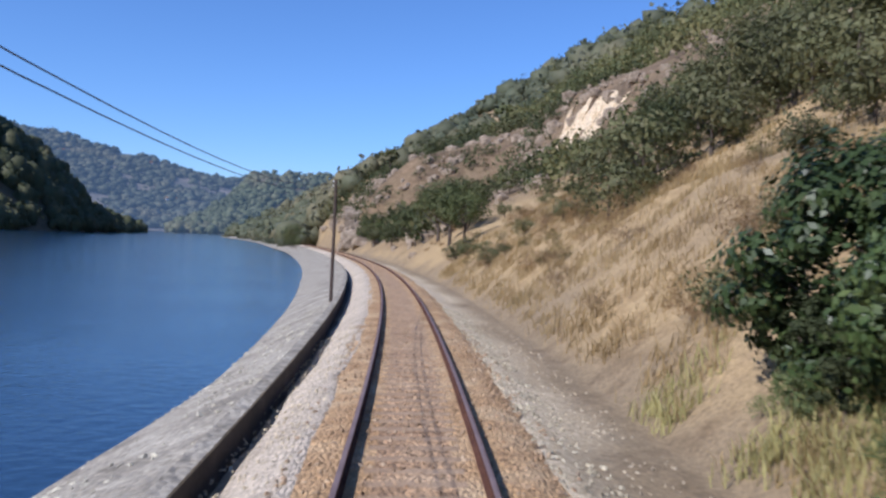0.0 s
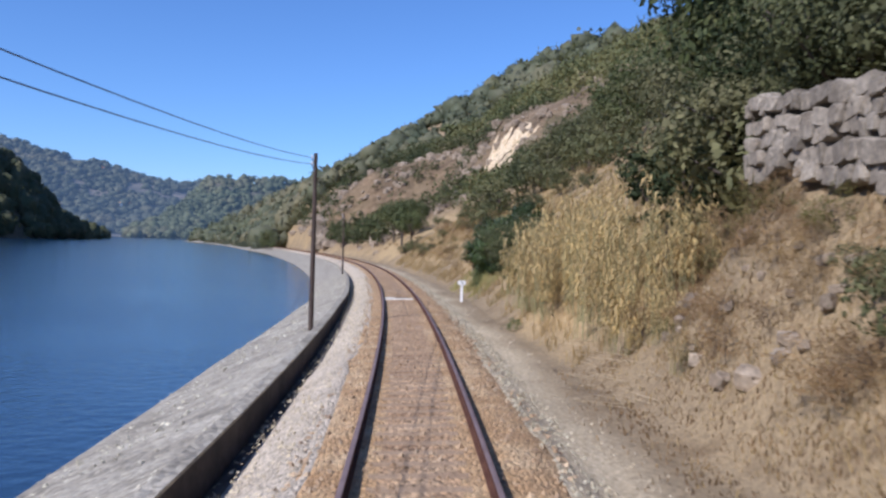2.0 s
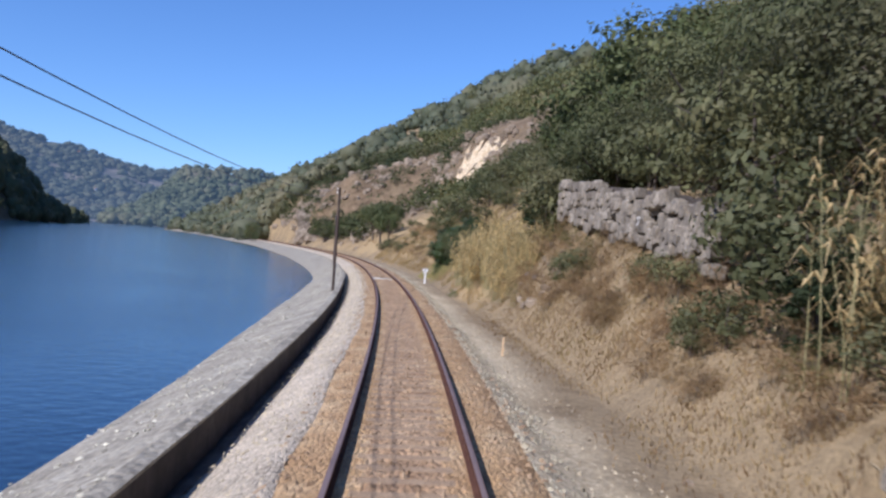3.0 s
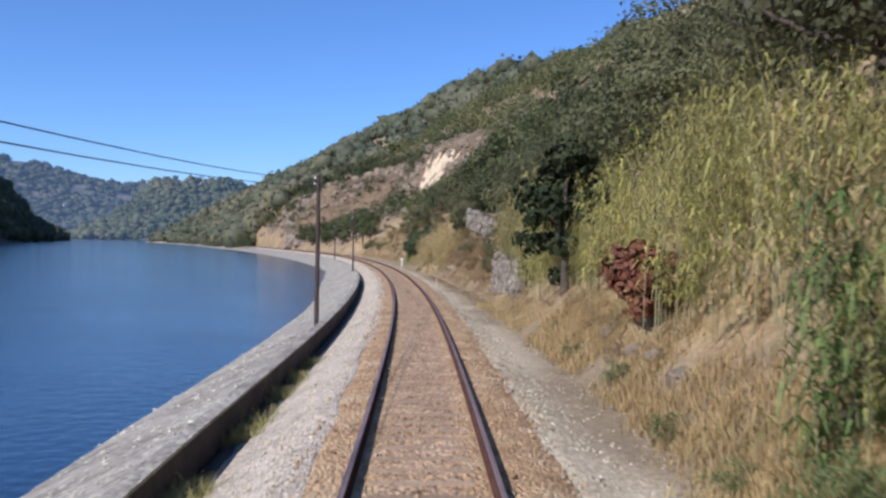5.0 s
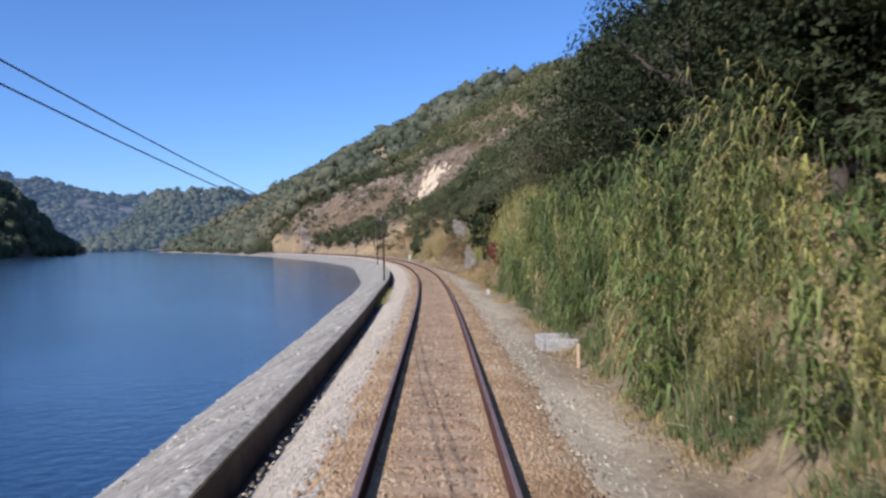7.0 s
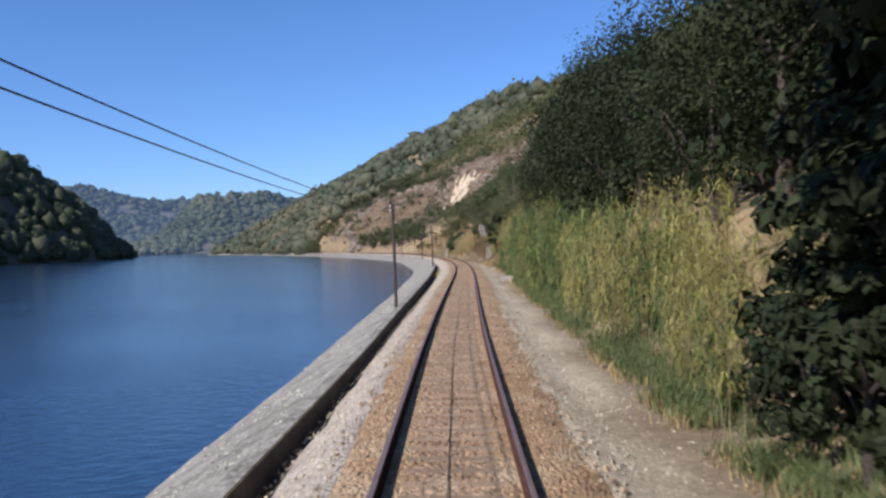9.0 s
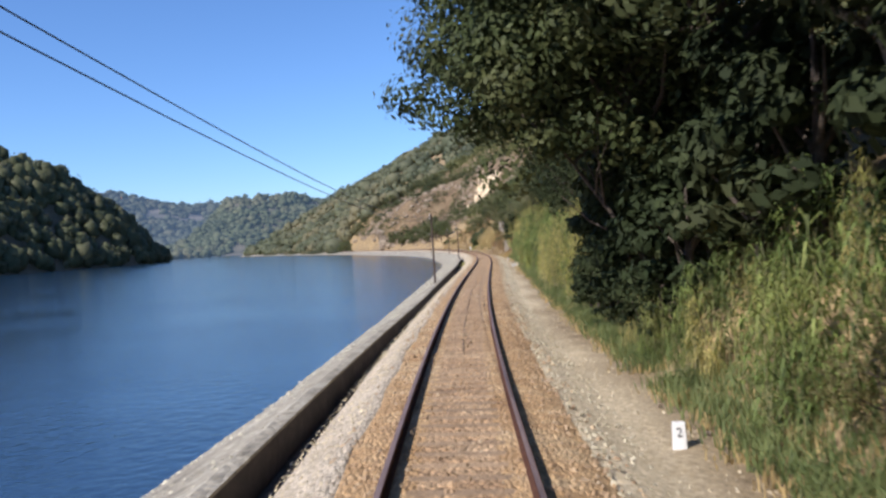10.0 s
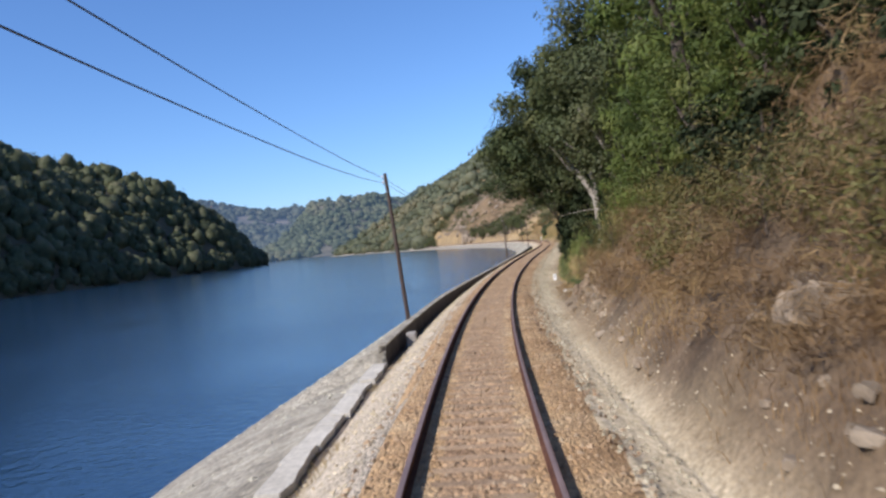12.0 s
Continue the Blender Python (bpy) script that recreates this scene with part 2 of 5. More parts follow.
# ---- the line of the track: curvature (1/km), grade (%), cant (degrees) along it ----
STEP = 2.0
WAY = np.arange(-440.0, 1700.1, STEP)
CURVE_AT = np.append(np.arange(-330.0, 165.0, 26.0), [180, 680, 760, 1700])
CURVE = [-1.68, -1.68, -1.67, -1.66, -1.58, -0.81, -0.53, -0.01, 0.56, 0.78, 1.31, 1.14, 1.24, 1.16, 1.11, 1.22, 1.25, 0.99, 0.6, 0.3, 0.3, 0.33, -4.0, -4.0]
GRADE_AT, GRADE = [-330, -240, -160, -80, 0, 80, 160, 320], [-0.46, -0.46, -0.31, -0.39, -0.12, -0.24, -0.12, 0.0]
CANT_AT, CANT = [-330, -270, -210, -150, -90, -30, 40, 110, 190, 320], [3.54, 3.58, 2.08, 1.58, -0.86, -1.83, -1.3, -0.95, -0.75, -0.66]
ORIGIN = int((0 - WAY[0]) / STEP)


def summed(v):
    v = np.cumsum(v) * STEP
    return v - v[ORIGIN]


HEAD = summed(np.interp(WAY, CURVE_AT, CURVE) / 1000)
WAY_X, WAY_Y = summed(-np.sin(HEAD)), summed(np.cos(HEAD))
WAY_Z = summed(np.interp(WAY, GRADE_AT, GRADE) / 100)
TILT = np.tan(np.radians(np.interp(WAY, CANT_AT, CANT)))
WATER = -1.96


def place(s, d, h):
    """World places of points s along the track, d to its right and h over the rails."""
    s, d, h = np.broadcast_arrays(np.asarray(s, float), np.asarray(d, float), np.asarray(h, float))
    a = np.interp(s, WAY, HEAD)
    lean = np.interp(s, WAY, TILT) * np.interp(np.abs(d), [1.6, 3.0], [1, 0])
    return np.stack([np.interp(s, WAY, WAY_X) + np.cos(a) * d, np.interp(s, WAY, WAY_Y) + np.sin(a) * d, np.interp(s, WAY, WAY_Z) + h - d * lean], -1)


def spot(s, d, h=None, turn=0.0, size=1.0):
    """A pose on the ground beside the track, facing back along it."""
    x, y, z = place(s, d, ground_height(s, d) if h is None else h)
    yaw = math.degrees(float(np.interp(s, WAY, HEAD))) + turn
    return pose(x, y, z, 0, 0, yaw) @ Matrix.Diagonal((size, size, size, 1))


def wall_line(s):
    return np.interp(s, [-270, -223, -187, -178, -140, -98, -90, -31, 0, 8, 60, 400], [-3.3, -3.36, -2.8, -2.75, -3.2, -3.62, -3.56, -3.1, -3.0, -2.85, -3.1, -3.3])


def shore_line(s):
    return np.interp(s, [-300, -250, -236, -224, -212, -200, -188, -170, -140, -128, -107, -90, -52, -40, -28, -12, -4, 15, 21, 28, 41, 70, 87, 130, 230, 320, 700, 1700], [-8.9, -8.7, -7.9, -7.65, -7.6, -7.0, -6.82, -6.75, -7.2, -7.4, -7.5, -7.65, -6.85, -6.9, -7.1, -7.1, -6.9, -6.4, -6.1, -5.9, -6.2, -7.1, -7.6, -8.0, -9.0, -12, -9, -9])


def waves(x, y, scale, seed):
    """Smooth value noise from -1 to 1 on arrays."""
    r = np.random.RandomState(seed).rand(64, 64) * 2 - 1
    x, y = np.asarray(x) / scale, np.asarray(y) / scale
    i, j = np.floor(x).astype(int), np.floor(y).astype(int)
    u, v = x - i, y - j
    u, v = u * u * (3 - 2 * u), v * v * (3 - 2 * v)
    a, b, c, e = r[i % 64, j % 64], r[(i + 1) % 64, j % 64], r[i % 64, (j + 1) % 64], r[(i + 1) % 64, (j + 1) % 64]
    return (a * (1 - u) + b * u) * (1 - v) + (c * (1 - u) + e * u) * v


PLAIN_U, PLAIN_H = [0, 5, 55, 150, 215, 300, 600], [0, 4.4, 35, 95, 103, 94, 50]
STEEP_U, STEEP_H = [0, 2, 10, 17, 57, 150, 215, 300, 600], [0, 6, 17, 24, 39, 97, 105, 94, 50]
CUT_U, CUT_H = [0, 1.2, 5, 55, 150, 215, 300, 600], [0, 1.5, 6.2, 37, 95, 103, 94, 50]

LOW_U, LOW_H = [0, 5, 32, 35, 45, 54, 150, 215, 300, 600], [0, 4, 15.5, 17, 33, 38, 95, 103, 94, 50]


def ground_height(s, d):
    """Height of the ground over the rails: bed, path, bank and hillside."""
    s, d = np.broadcast_arrays(np.asarray(s, float), np.asarray(d, float))
    path = np.interp(s, [-300, -214, -136, -105, -70, -38, 4, 100], [-0.6, -0.66, -0.6, -0.5, -0.65, -0.8, -0.52, -0.5])
    bed = np.interp(d, [-3.2, -2.95, -1.75, -1.4, 1.4, 1.8, 2.7], [-1.2, -1.15, -0.3, -0.2, -0.2, -0.26, -0.6])
    flat = np.where(d > 1.8, np.interp(d, [1.8, 2.7], [0, 1]) * (path + 0.26) - 0.26, bed)
    toe = np.interp(s, [-300, -262, -234, -230, -217, -182, -150, -125, -102, -80, -57, -38, -10, 4, 28, 60, 120, 300], [2.9, 2.9, 3.2, 4.7, 4.6, 4.8, 4.0, 3.9, 3.9, 4.1, 5.0, 5.2, 4.4, 4.4, 4.3, 4.3, 4.4, 4.2])
    u = np.maximum(d - toe, 0)
    plain, steep, cut = np.interp(u, PLAIN_U, PLAIN_H), np.interp(u, STEEP_U, STEEP_H), np.interp(u, CUT_U, CUT_H)
    k = np.interp(s, [205, 226, 330, 430], [0, 1, 1, 0])
    low = np.interp(s, [100, 150, 205, 224], [0, 1, 1, 0])
    plain = plain * (1 - low) + np.interp(u, LOW_U, LOW_H) * low
    c = np.interp(s, [-244, -230], [1, 0])
    hill = plain * (1 - k) * (1 - c) + steep * k + cut * c
    front = np.interp(s, [-47, -44, -25.4, -22], [0, 1, 1, 0]) * np.interp(d, [5.0, 8.15, 8.5], [0, 1, 1])
    hill = np.maximum(hill, front * (np.interp(s, [-45, -24.4], [3.1, 5.0]) + 0.4))
    terrace = np.interp(s, [-46, -44, -25.4, -23], [0, 1, 1, 0]) * np.interp(d, [8.5, 8.8, 12, 15], [0, 1, 1, 0])
    hill = hill + terrace * np.maximum(np.interp(s, [-45, -24.4], [5.3, 6.7]) - hill, 0)
    shelf = np.interp(s, [-69, -67, -57.5, -56], [0, 1, 1, 0]) * np.interp(d, [5.6, 5.9, 7.5, 9], [0, 1, 1, 0])
    hill = hill + shelf * np.maximum(2.4 - hill, 0)
    hill = hill * np.interp(s, [180, 250, 330, 400, 480, 600, 700], [1.0, 0.96, 1.0, 1.11, 1.08, 0.93, 0.82])
    rough = np.minimum(u * 0.16, 1.0)
    bumps = rough * (0.35 * waves(s, d, 2.3, 1) + 0.5 * waves(s, d, 6.0, 2)) + np.interp(u, [5, 60], [0, 6]) * waves(s, d, 45.0, 3) + np.interp(u, [10, 80], [0, 2.0]) * waves(s, d, 17.0, 4)
    crag = np.interp(s, [-290, -268, -246, -236, -231], [0.3, 0.5, 0.8, 1, 0]) * np.interp(d, [3.3, 3.9, 6, 8], [0, 1, 0.8, 0])
    bumps = bumps + crag * (0.32 * np.abs(waves(s + d * 0.3, d, 1.1, 6)) + 0.3 * waves(s, d, 2.6, 7) + 0.16 * waves(s, d, 0.55, 8))
    small = 0.03 * waves(s, d, 0.7, 5)
    return flat + hill + bumps + small


# ---- mesh helpers ----
def mesh_of(name, verts, faces, mats, smooth=False, mat_of=None):
    """A mesh from arrays of points and of faces with equal corner counts."""
    me = bpy.data.meshes.new(name)
    verts, faces = np.asarray(verts, np.float32), np.asarray(faces, np.int32)
    n, k = faces.shape
    me.vertices.add(len(verts))
    me.vertices.foreach_set("co", verts.ravel())
    me.loops.add(n * k)
    me.loops.foreach_set("vertex_index", faces.ravel())
    me.polygons.add(n)
    me.polygons.foreach_set("loop_start", np.arange(0, n * k, k, dtype=np.int32))
    if mat_of is not None:
        me.polygons.foreach_set("material_index", np.asarray(mat_of, np.int32))
    me.polygons.foreach_set("use_smooth", np.full(n, smooth))
    for m in mats if isinstance(mats, (list, tuple)) else [mats]:
        me.materials.append(m)
    me.update(calc_edges=True)
    return me


def part(name, me, parent, label=""):
    ob = new(name, me)
    ob.parent = parent
    return tagged(ob, label)


def thing(name, m, label, category, group="", kind=""):
    """An Empty at a thing's base, to hold its parts."""
    ob = new(name)
    ob.empty_display_size = 0.2
    ob.matrix_world = m
    return tagged(ob, label, category, group, kind)


def sweep(name, s, section, mats, closed=False, smooth=False, ends=True):
    """A cross-section of (d, h) columns, each a number or an array over s, carried along the track."""
    s = np.asarray(s, float)
    cols = [place(s, d, h) for d, h in section]
    n, k = len(s), len(cols)
    v = np.stack(cols, 1).reshape(-1, 3)
    f = []
    span = k if closed else k - 1
    i = np.arange(n - 1)
    for j in range(span):
        a, b = i * k + j, i * k + (j + 1) % k
        f.append(np.stack([a, a + k, b + k, b], 1))
    faces = np.concatenate(f)
    if closed and ends and k == 4:
        faces = np.concatenate([faces, [[0, 1, 2, 3]], [[(n - 1) * k + 3, (n - 1) * k + 2, (n - 1) * k + 1, (n - 1) * k]]])
    return mesh_of(name, v, faces, mats, smooth)


def tube(points, radii, sides=7):
    """Points and quads of a tapered round limb."""
    pts = [Vector(p) for p in points]
    v, f = [], []
    for i, p in enumerate(pts):
        along = (pts[min(i + 1, len(pts) - 1)] - pts[max(i - 1, 0)]).normalized()
        side = along.cross(Vector((0.31, 0.87, 0.12))).normalized()
        other = along.cross(side)
        for j in range(sides):
            a = 2 * math.pi * j / sides
            v.append(p + (side * math.cos(a) + other * math.sin(a)) * radii[i])
        if i:
            o = (i - 1) * sides
            f += [[o + j, o + (j + 1) % sides, o + sides + (j + 1) % sides, o + sides + j] for j in range(sides)]
    return [tuple(p) for p in v], f


def joined(pieces):
    v, f, o = [], [], 0
    for pv, pf in pieces:
        v.append(np.asarray(pv, float))
        f.append(np.asarray(pf, int) + o)
        o += len(pv)
    return np.concatenate(v), np.concatenate(f)


def box_shape(x0, x1, y0, y1, z0, z1, bevel=0.01):
    """A box with bevelled edges, as a bmesh mesh's points and quads would be: returned as a bmesh."""
    bm = bmesh.new()
    bmesh.ops.create_cube(bm, size=1.0, matrix=Matrix.Translation(((x0 + x1) / 2, (y0 + y1) / 2, (z0 + z1) / 2)) @ Matrix.Diagonal((x1 - x0, y1 - y0, z1 - z0, 1)))
    if bevel:
        bmesh.ops.bevel(bm, geom=bm.edges[:], offset=bevel, segments=2, affect="EDGES", profile=0.6)
    return bm


def from_bm(name, bm, mat):
    me = bpy.data.meshes.new(name)
    bm.to_mesh(me)
    bm.free()
    me.materials.append(mat)
    return me


def cards(rng, centres, size, aspect=0.5, outward=None):
    """Leaf-shaped quads, as points and quads, in random directions or turned towards the outside of the crown."""
    n = len(centres)
    a = rng.normal(size=(n, 3))
    if outward is not None:
        a = np.cross(outward, a)
    a /= np.linalg.norm(a, axis=1)[:, None]
    b = np.cross(a, rng.normal(size=(n, 3)) if outward is None else outward)
    b /= np.linalg.norm(b, axis=1)[:, None]
    sz = np.broadcast_to(size, (n,))[:, None] * rng.uniform(0.6, 1.3, (n, 1))
    v = np.stack([centres - a * sz, centres + b * sz * aspect, centres + a * sz, centres - b * sz * aspect], 1).reshape(-1, 3)
    return v, np.arange(4 * n).reshape(n, 4)


def crown_points(rng, n, radius, height, clumps, spread=0.3):
    """Leaf places on the shells of rounded clumps over an uneven crown, z from 0 to height, and the way each leaf faces."""
    c = rng.normal(size=(clumps, 3))
    c /= np.linalg.norm(c, axis=1)[:, None]
    way = c.copy()
    c *= rng.uniform(0.4, 0.95, (clumps, 1))
    c[:, 2] = (c[:, 2] * 0.5 + 0.5)
    c[:, :2] *= radius
    c[:, 2] *= height
    pick = rng.integers(0, clumps, n)
    u = rng.normal(size=(n, 3))
    u /= np.linalg.norm(u, axis=1)[:, None]
    size = spread * radius * rng.uniform(0.7, 1.35, (clumps, 1))[pick]
    off = u * rng.uniform(0.25, 1.1, (n, 1)) ** 0.6 * size
    off[:, 2] *= 0.75
    face = u + way[pick] * 0.45 + rng.normal(size=(n, 3)) * 0.3 + np.array([0, 0, 0.25])
    return c[pick] + off, face / np.linalg.norm(face, axis=1)[:, None]


# ---- ground, water and far banks ----
S_ROWS = np.concatenate([np.arange(-430, -290, 10), np.arange(-290, -226, 0.5), np.arange(-226, 130, 1.5), np.arange(130, 330, 3.0), np.arange(330, 1250, 15)])
D_COLS = np.array([-3.6, -3.2, -2.95, -2.6, -2.2, -1.75, -1.4, -0.9, -0.45, 0, 0.45, 0.9, 1.4, 1.8, 2.2, 2.7, 3.1, 3.4, 3.7, 4.0, 4.3, 4.7, 5.1, 5.6, 6.1, 6.7, 7.4, 8.2, 9, 10, 11, 12.5, 14, 16, 18, 20.5, 23, 26, 30, 34, 39, 45, 51, 57, 64, 71, 79, 88, 98, 110, 123, 137, 152, 168, 186, 205, 230, 260, 300, 360, 450])


def make_ground():
    s, d = np.meshgrid(S_ROWS, D_COLS, indexing="ij")
    dd = np.where(d < -2, np.maximum(d, wall_line(s) - 0.3), d)
    v = place(s, dd, ground_height(s, dd) - np.interp(np.abs(d), [1.5, 1.85], [0.22, 0]))
    n, k = s.shape
    i, j = np.meshgrid(np.arange(n - 1), np.arange(k - 1), indexing="ij")
    a = (i * k + j).ravel()
    f = np.stack([a, a + k, a + k + 1, a + 1], 1)[:, ::-1]
    me = mesh_of("ground", v.reshape(-1, 3), f, M_GROUND, True)
    att = me.color_attributes.new("cover", "FLOAT_COLOR", "POINT")
    blot = waves(s, d, 3.0, 9) * 0.5 + waves(s, d, 11.0, 10) * 0.5
    gravel = np.where(d < 2.2, 1.0, np.clip(1.35 - (d - 2.0) / 1.3 + blot * 0.8, 0, 1))
    gravel = gravel * np.where(d > 2.7, np.interp(s, [-236, -228], [0.55, 1]), 1)
    grass = np.clip((d - 4.4) / 1.5 + blot, 0, 1) * np.clip(1.2 - np.abs(d - 9) / 14 + blot, 0.15, 1)
    grass = grass * np.interp(s, [-62, -56, -24, -18], [1, 0.25, 0.25, 1])
    bare = np.clip(np.minimum((s - 95) / 30, (330 - s) / 60), 0, 1) * np.clip((d - 5) / 4, 0, 1) * np.clip((80 - d) / 15, 0, 1)
    cut = np.clip((-222 - s) / 6, 0, 1) * np.clip((d - 2.8) / 0.8, 0, 1) * np.clip((14 - d) / 3, 0, 1)
    rock = np.clip(bare * (0.75 + blot * 0.5) + cut * (0.9 + blot * 0.6), 0, 1)
    col = np.stack([gravel, grass, rock, np.ones_like(s)], -1).astype(np.float32)
    att.data.foreach_set("color", col.ravel())
    return tagged(new("ground", me), "dry brown hillside, dirt path and gravel track bed", "ground", kind="structure")


make_ground()
water = new("water", mesh_of("water", [(-5000, -3000, WATER), (5000, -3000, WATER), (5000, 5000, WATER), (-5000, 5000, WATER)], [[0, 1, 2, 3]], M_WATER))
tagged(water, "calm deep blue river with faint ripples", "river", kind="structure")

# ---- far bank and distant hills ----
LEFT_BANK = [(-420, -900), (-400, -400), (-345, 0), (-312, 180), (-284, 300), (-248, 420), (-216, 530), (-212, 590), (-230, 660), (-248, 740), (-270, 860), (-350, 950), (-560, 1060), (-1300, 1300)]


def bank_at(t):
    p = np.array(LEFT_BANK, float)
    x = np.linspace(0, 1, len(p))
    return np.stack([np.interp(t, x, p[:, 0]), np.interp(t, x, p[:, 1])], -1)


def left_height(t, u):
    top = np.interp(t, [0, 0.23, 0.31, 0.385, 0.46, 0.54, 0.6, 0.66, 0.77, 0.85, 1.0], [230, 182, 148, 112, 90, 74, 44, 14, 7, 40, 110])
    run = np.interp(t, [0, 0.38, 0.46, 0.6, 0.7, 1.0], [220, 160, 120, 90, 90, 260])
    return WATER - 0.6 + top * np.sin(np.clip(u / run, 0, 1) * math.pi / 2) + np.interp(u, [3, 40], [0, 5]) * waves(t * 900, u, 38, 21)


def left_place(t, u):
    p = bank_at(t)
    back = bank_at(np.clip(np.asarray(t) - 0.04, 0, 1))
    ahead = bank_at(np.clip(np.asarray(t) + 0.04, 0, 1))
    along = ahead - back
    along /= np.linalg.norm(along, axis=-1)[..., None]
    out = np.stack([-along[..., 1], along[..., 0]], -1)
    xy = p + out * np.asarray(u)[..., None]
    return np.concatenate([xy, left_height(t, u)[..., None]], -1)


M_SCRUB = surface("scrub_floor", [(0.06, 0.055, 0.03), (0.11, 0.09, 0.05), (0.16, 0.125, 0.075)], 0.05, 1.0, bump=0.4)


def make_left_bank():
    t, u = np.meshgrid(np.linspace(0.0, 1.0, 150), np.array([-6, 0, 3, 8, 15, 25, 38, 54, 72, 95, 120, 150, 190, 240, 320]), indexing="ij")
    v = left_place(t, u)
    v[:, 0, 2] = WATER - 1.5
    n, k = t.shape
    i, j = np.meshgrid(np.arange(n - 1), np.arange(k - 1), indexing="ij")
    a = (i * k + j).ravel()
    me = mesh_of("far_bank", v.reshape(-1, 3), np.stack([a, a + 1, a + k + 1, a + k], 1), M_SCRUB, True)
    tagged(new("far_bank", me), "steep wooded bank across the river", "hillside", kind="structure")


make_left_bank()


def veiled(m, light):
    """Air light over the backdrop of far hills, put in as a bluish glow of the material."""
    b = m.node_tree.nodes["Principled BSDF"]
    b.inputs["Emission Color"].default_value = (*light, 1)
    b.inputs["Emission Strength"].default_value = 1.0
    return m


# haze colours that the far slopes and their woods give off as emission
FAR_HAZE_GLOW, RIDGE_HAZE_GLOW = (0.050, 0.080, 0.132), (0.032, 0.052, 0.082)
M_DISTANT = veiled(surface("distant_slope", [(0.07, 0.065, 0.045), (0.12, 0.10, 0.07), (0.20, 0.16, 0.11)], 0.012, 0.2, bump=0.2), FAR_HAZE_GLOW)
M_DISTWOOD = veiled(leaves("distant_wood_leaf", [(0.035, 0.042, 0.025), (0.055, 0.062, 0.037), (0.095, 0.088, 0.05)], 0.008, 0.1, flick=0.15), FAR_HAZE_GLOW)
M_RIDGE = veiled(surface("ridge_slope", [(0.06, 0.06, 0.035), (0.11, 0.095, 0.06), (0.17, 0.14, 0.09)], 0.012, 0.2, bump=0.2), RIDGE_HAZE_GLOW)
M_RIDGEWOOD = veiled(leaves("ridge_wood_leaf", [(0.045, 0.055, 0.028), (0.07, 0.078, 0.04), (0.11, 0.10, 0.055)], 0.01, 0.1, flick=0.18), RIDGE_HAZE_GLOW)

# skylines: degrees to the left of the line ahead and their rise, distance of foot and crest
FAR_HILLS = ([-30, 0, 8, 11.3, 13.4, 16.2, 19.5, 22.7, 25.7, 33, 45, 60], [4.0, 3.0, 2.9, 3.2, 3.72, 4.2, 4.7, 5.4, 5.8, 5.8, 5.5, 5.5], 1900, 2900)
NEAR_RIDGE = ([-30, -10, 0, 4.1, 7.1, 8.9, 10.3, 11.3, 12.4, 14, 16.5], [5.0, 4.5, 3.9, 3.75, 3.7, 3.85, 3.62, 3.2, 2.5, 1.3, 0.0], 1300, 1850)


def far_place(az, k, hills=FAR_HILLS):
    """Places on a distant hill: az degrees to the left, k from 0 at the foot to 1 at the crest and beyond."""
    at, up, foot, crest = hills
    r = foot + (crest - foot) * k
    top = np.tan(np.radians(np.interp(az, at, up))) * crest
    h = np.where(k > 1, top - (k - 1) * 250, top * np.clip(k, 0, 1) ** 1.15) - 3
    h = h + np.clip(k * 3, 0, 1) * np.clip(top / 60, 0, 1) * (14 * waves(az, k * 9, 2.2, 31) + 6 * waves(az, k * 20, 0.8, 32))
    a = np.radians(az)
    return np.stack([-np.sin(a) * r, np.cos(a) * r, h], -1)


def make_far_hills(hills, mat, name, label, right):
    az, k = np.meshgrid(np.linspace(-30, right, 180), np.array([-0.05, 0.04, 0.1, 0.18, 0.28, 0.4, 0.52, 0.64, 0.76, 0.88, 1.0, 1.15, 1.5]), indexing="ij")
    v = far_place(az, k, hills)
    n, m = az.shape
    i, j = np.meshgrid(np.arange(n - 1), np.arange(m - 1), indexing="ij")
    a = (i * m + j).ravel()
    me = mesh_of(name, v.reshape(-1, 3), np.stack([a, a + 1, a + m + 1, a + m], 1), mat, True)
    tagged(new(name, me), label, "hills", kind="structure")


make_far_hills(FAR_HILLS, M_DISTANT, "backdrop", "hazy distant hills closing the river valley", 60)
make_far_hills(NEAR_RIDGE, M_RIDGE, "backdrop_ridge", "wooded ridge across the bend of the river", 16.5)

# ---- river wall: sloping masonry apron, parapet, coping ----
PARAPET_END = -245.4


def apron_height(s, f):
    """Height of the apron over the rails, f from 0 at the parapet to 1 at the water."""
    top = np.where(s < PARAPET_END, -0.98, -0.43)
    foot = WATER - np.interp(s, WAY, WAY_Z) - 0.04
    return top + (foot - top) * (f * 0.85 + 0.15 * f * f)


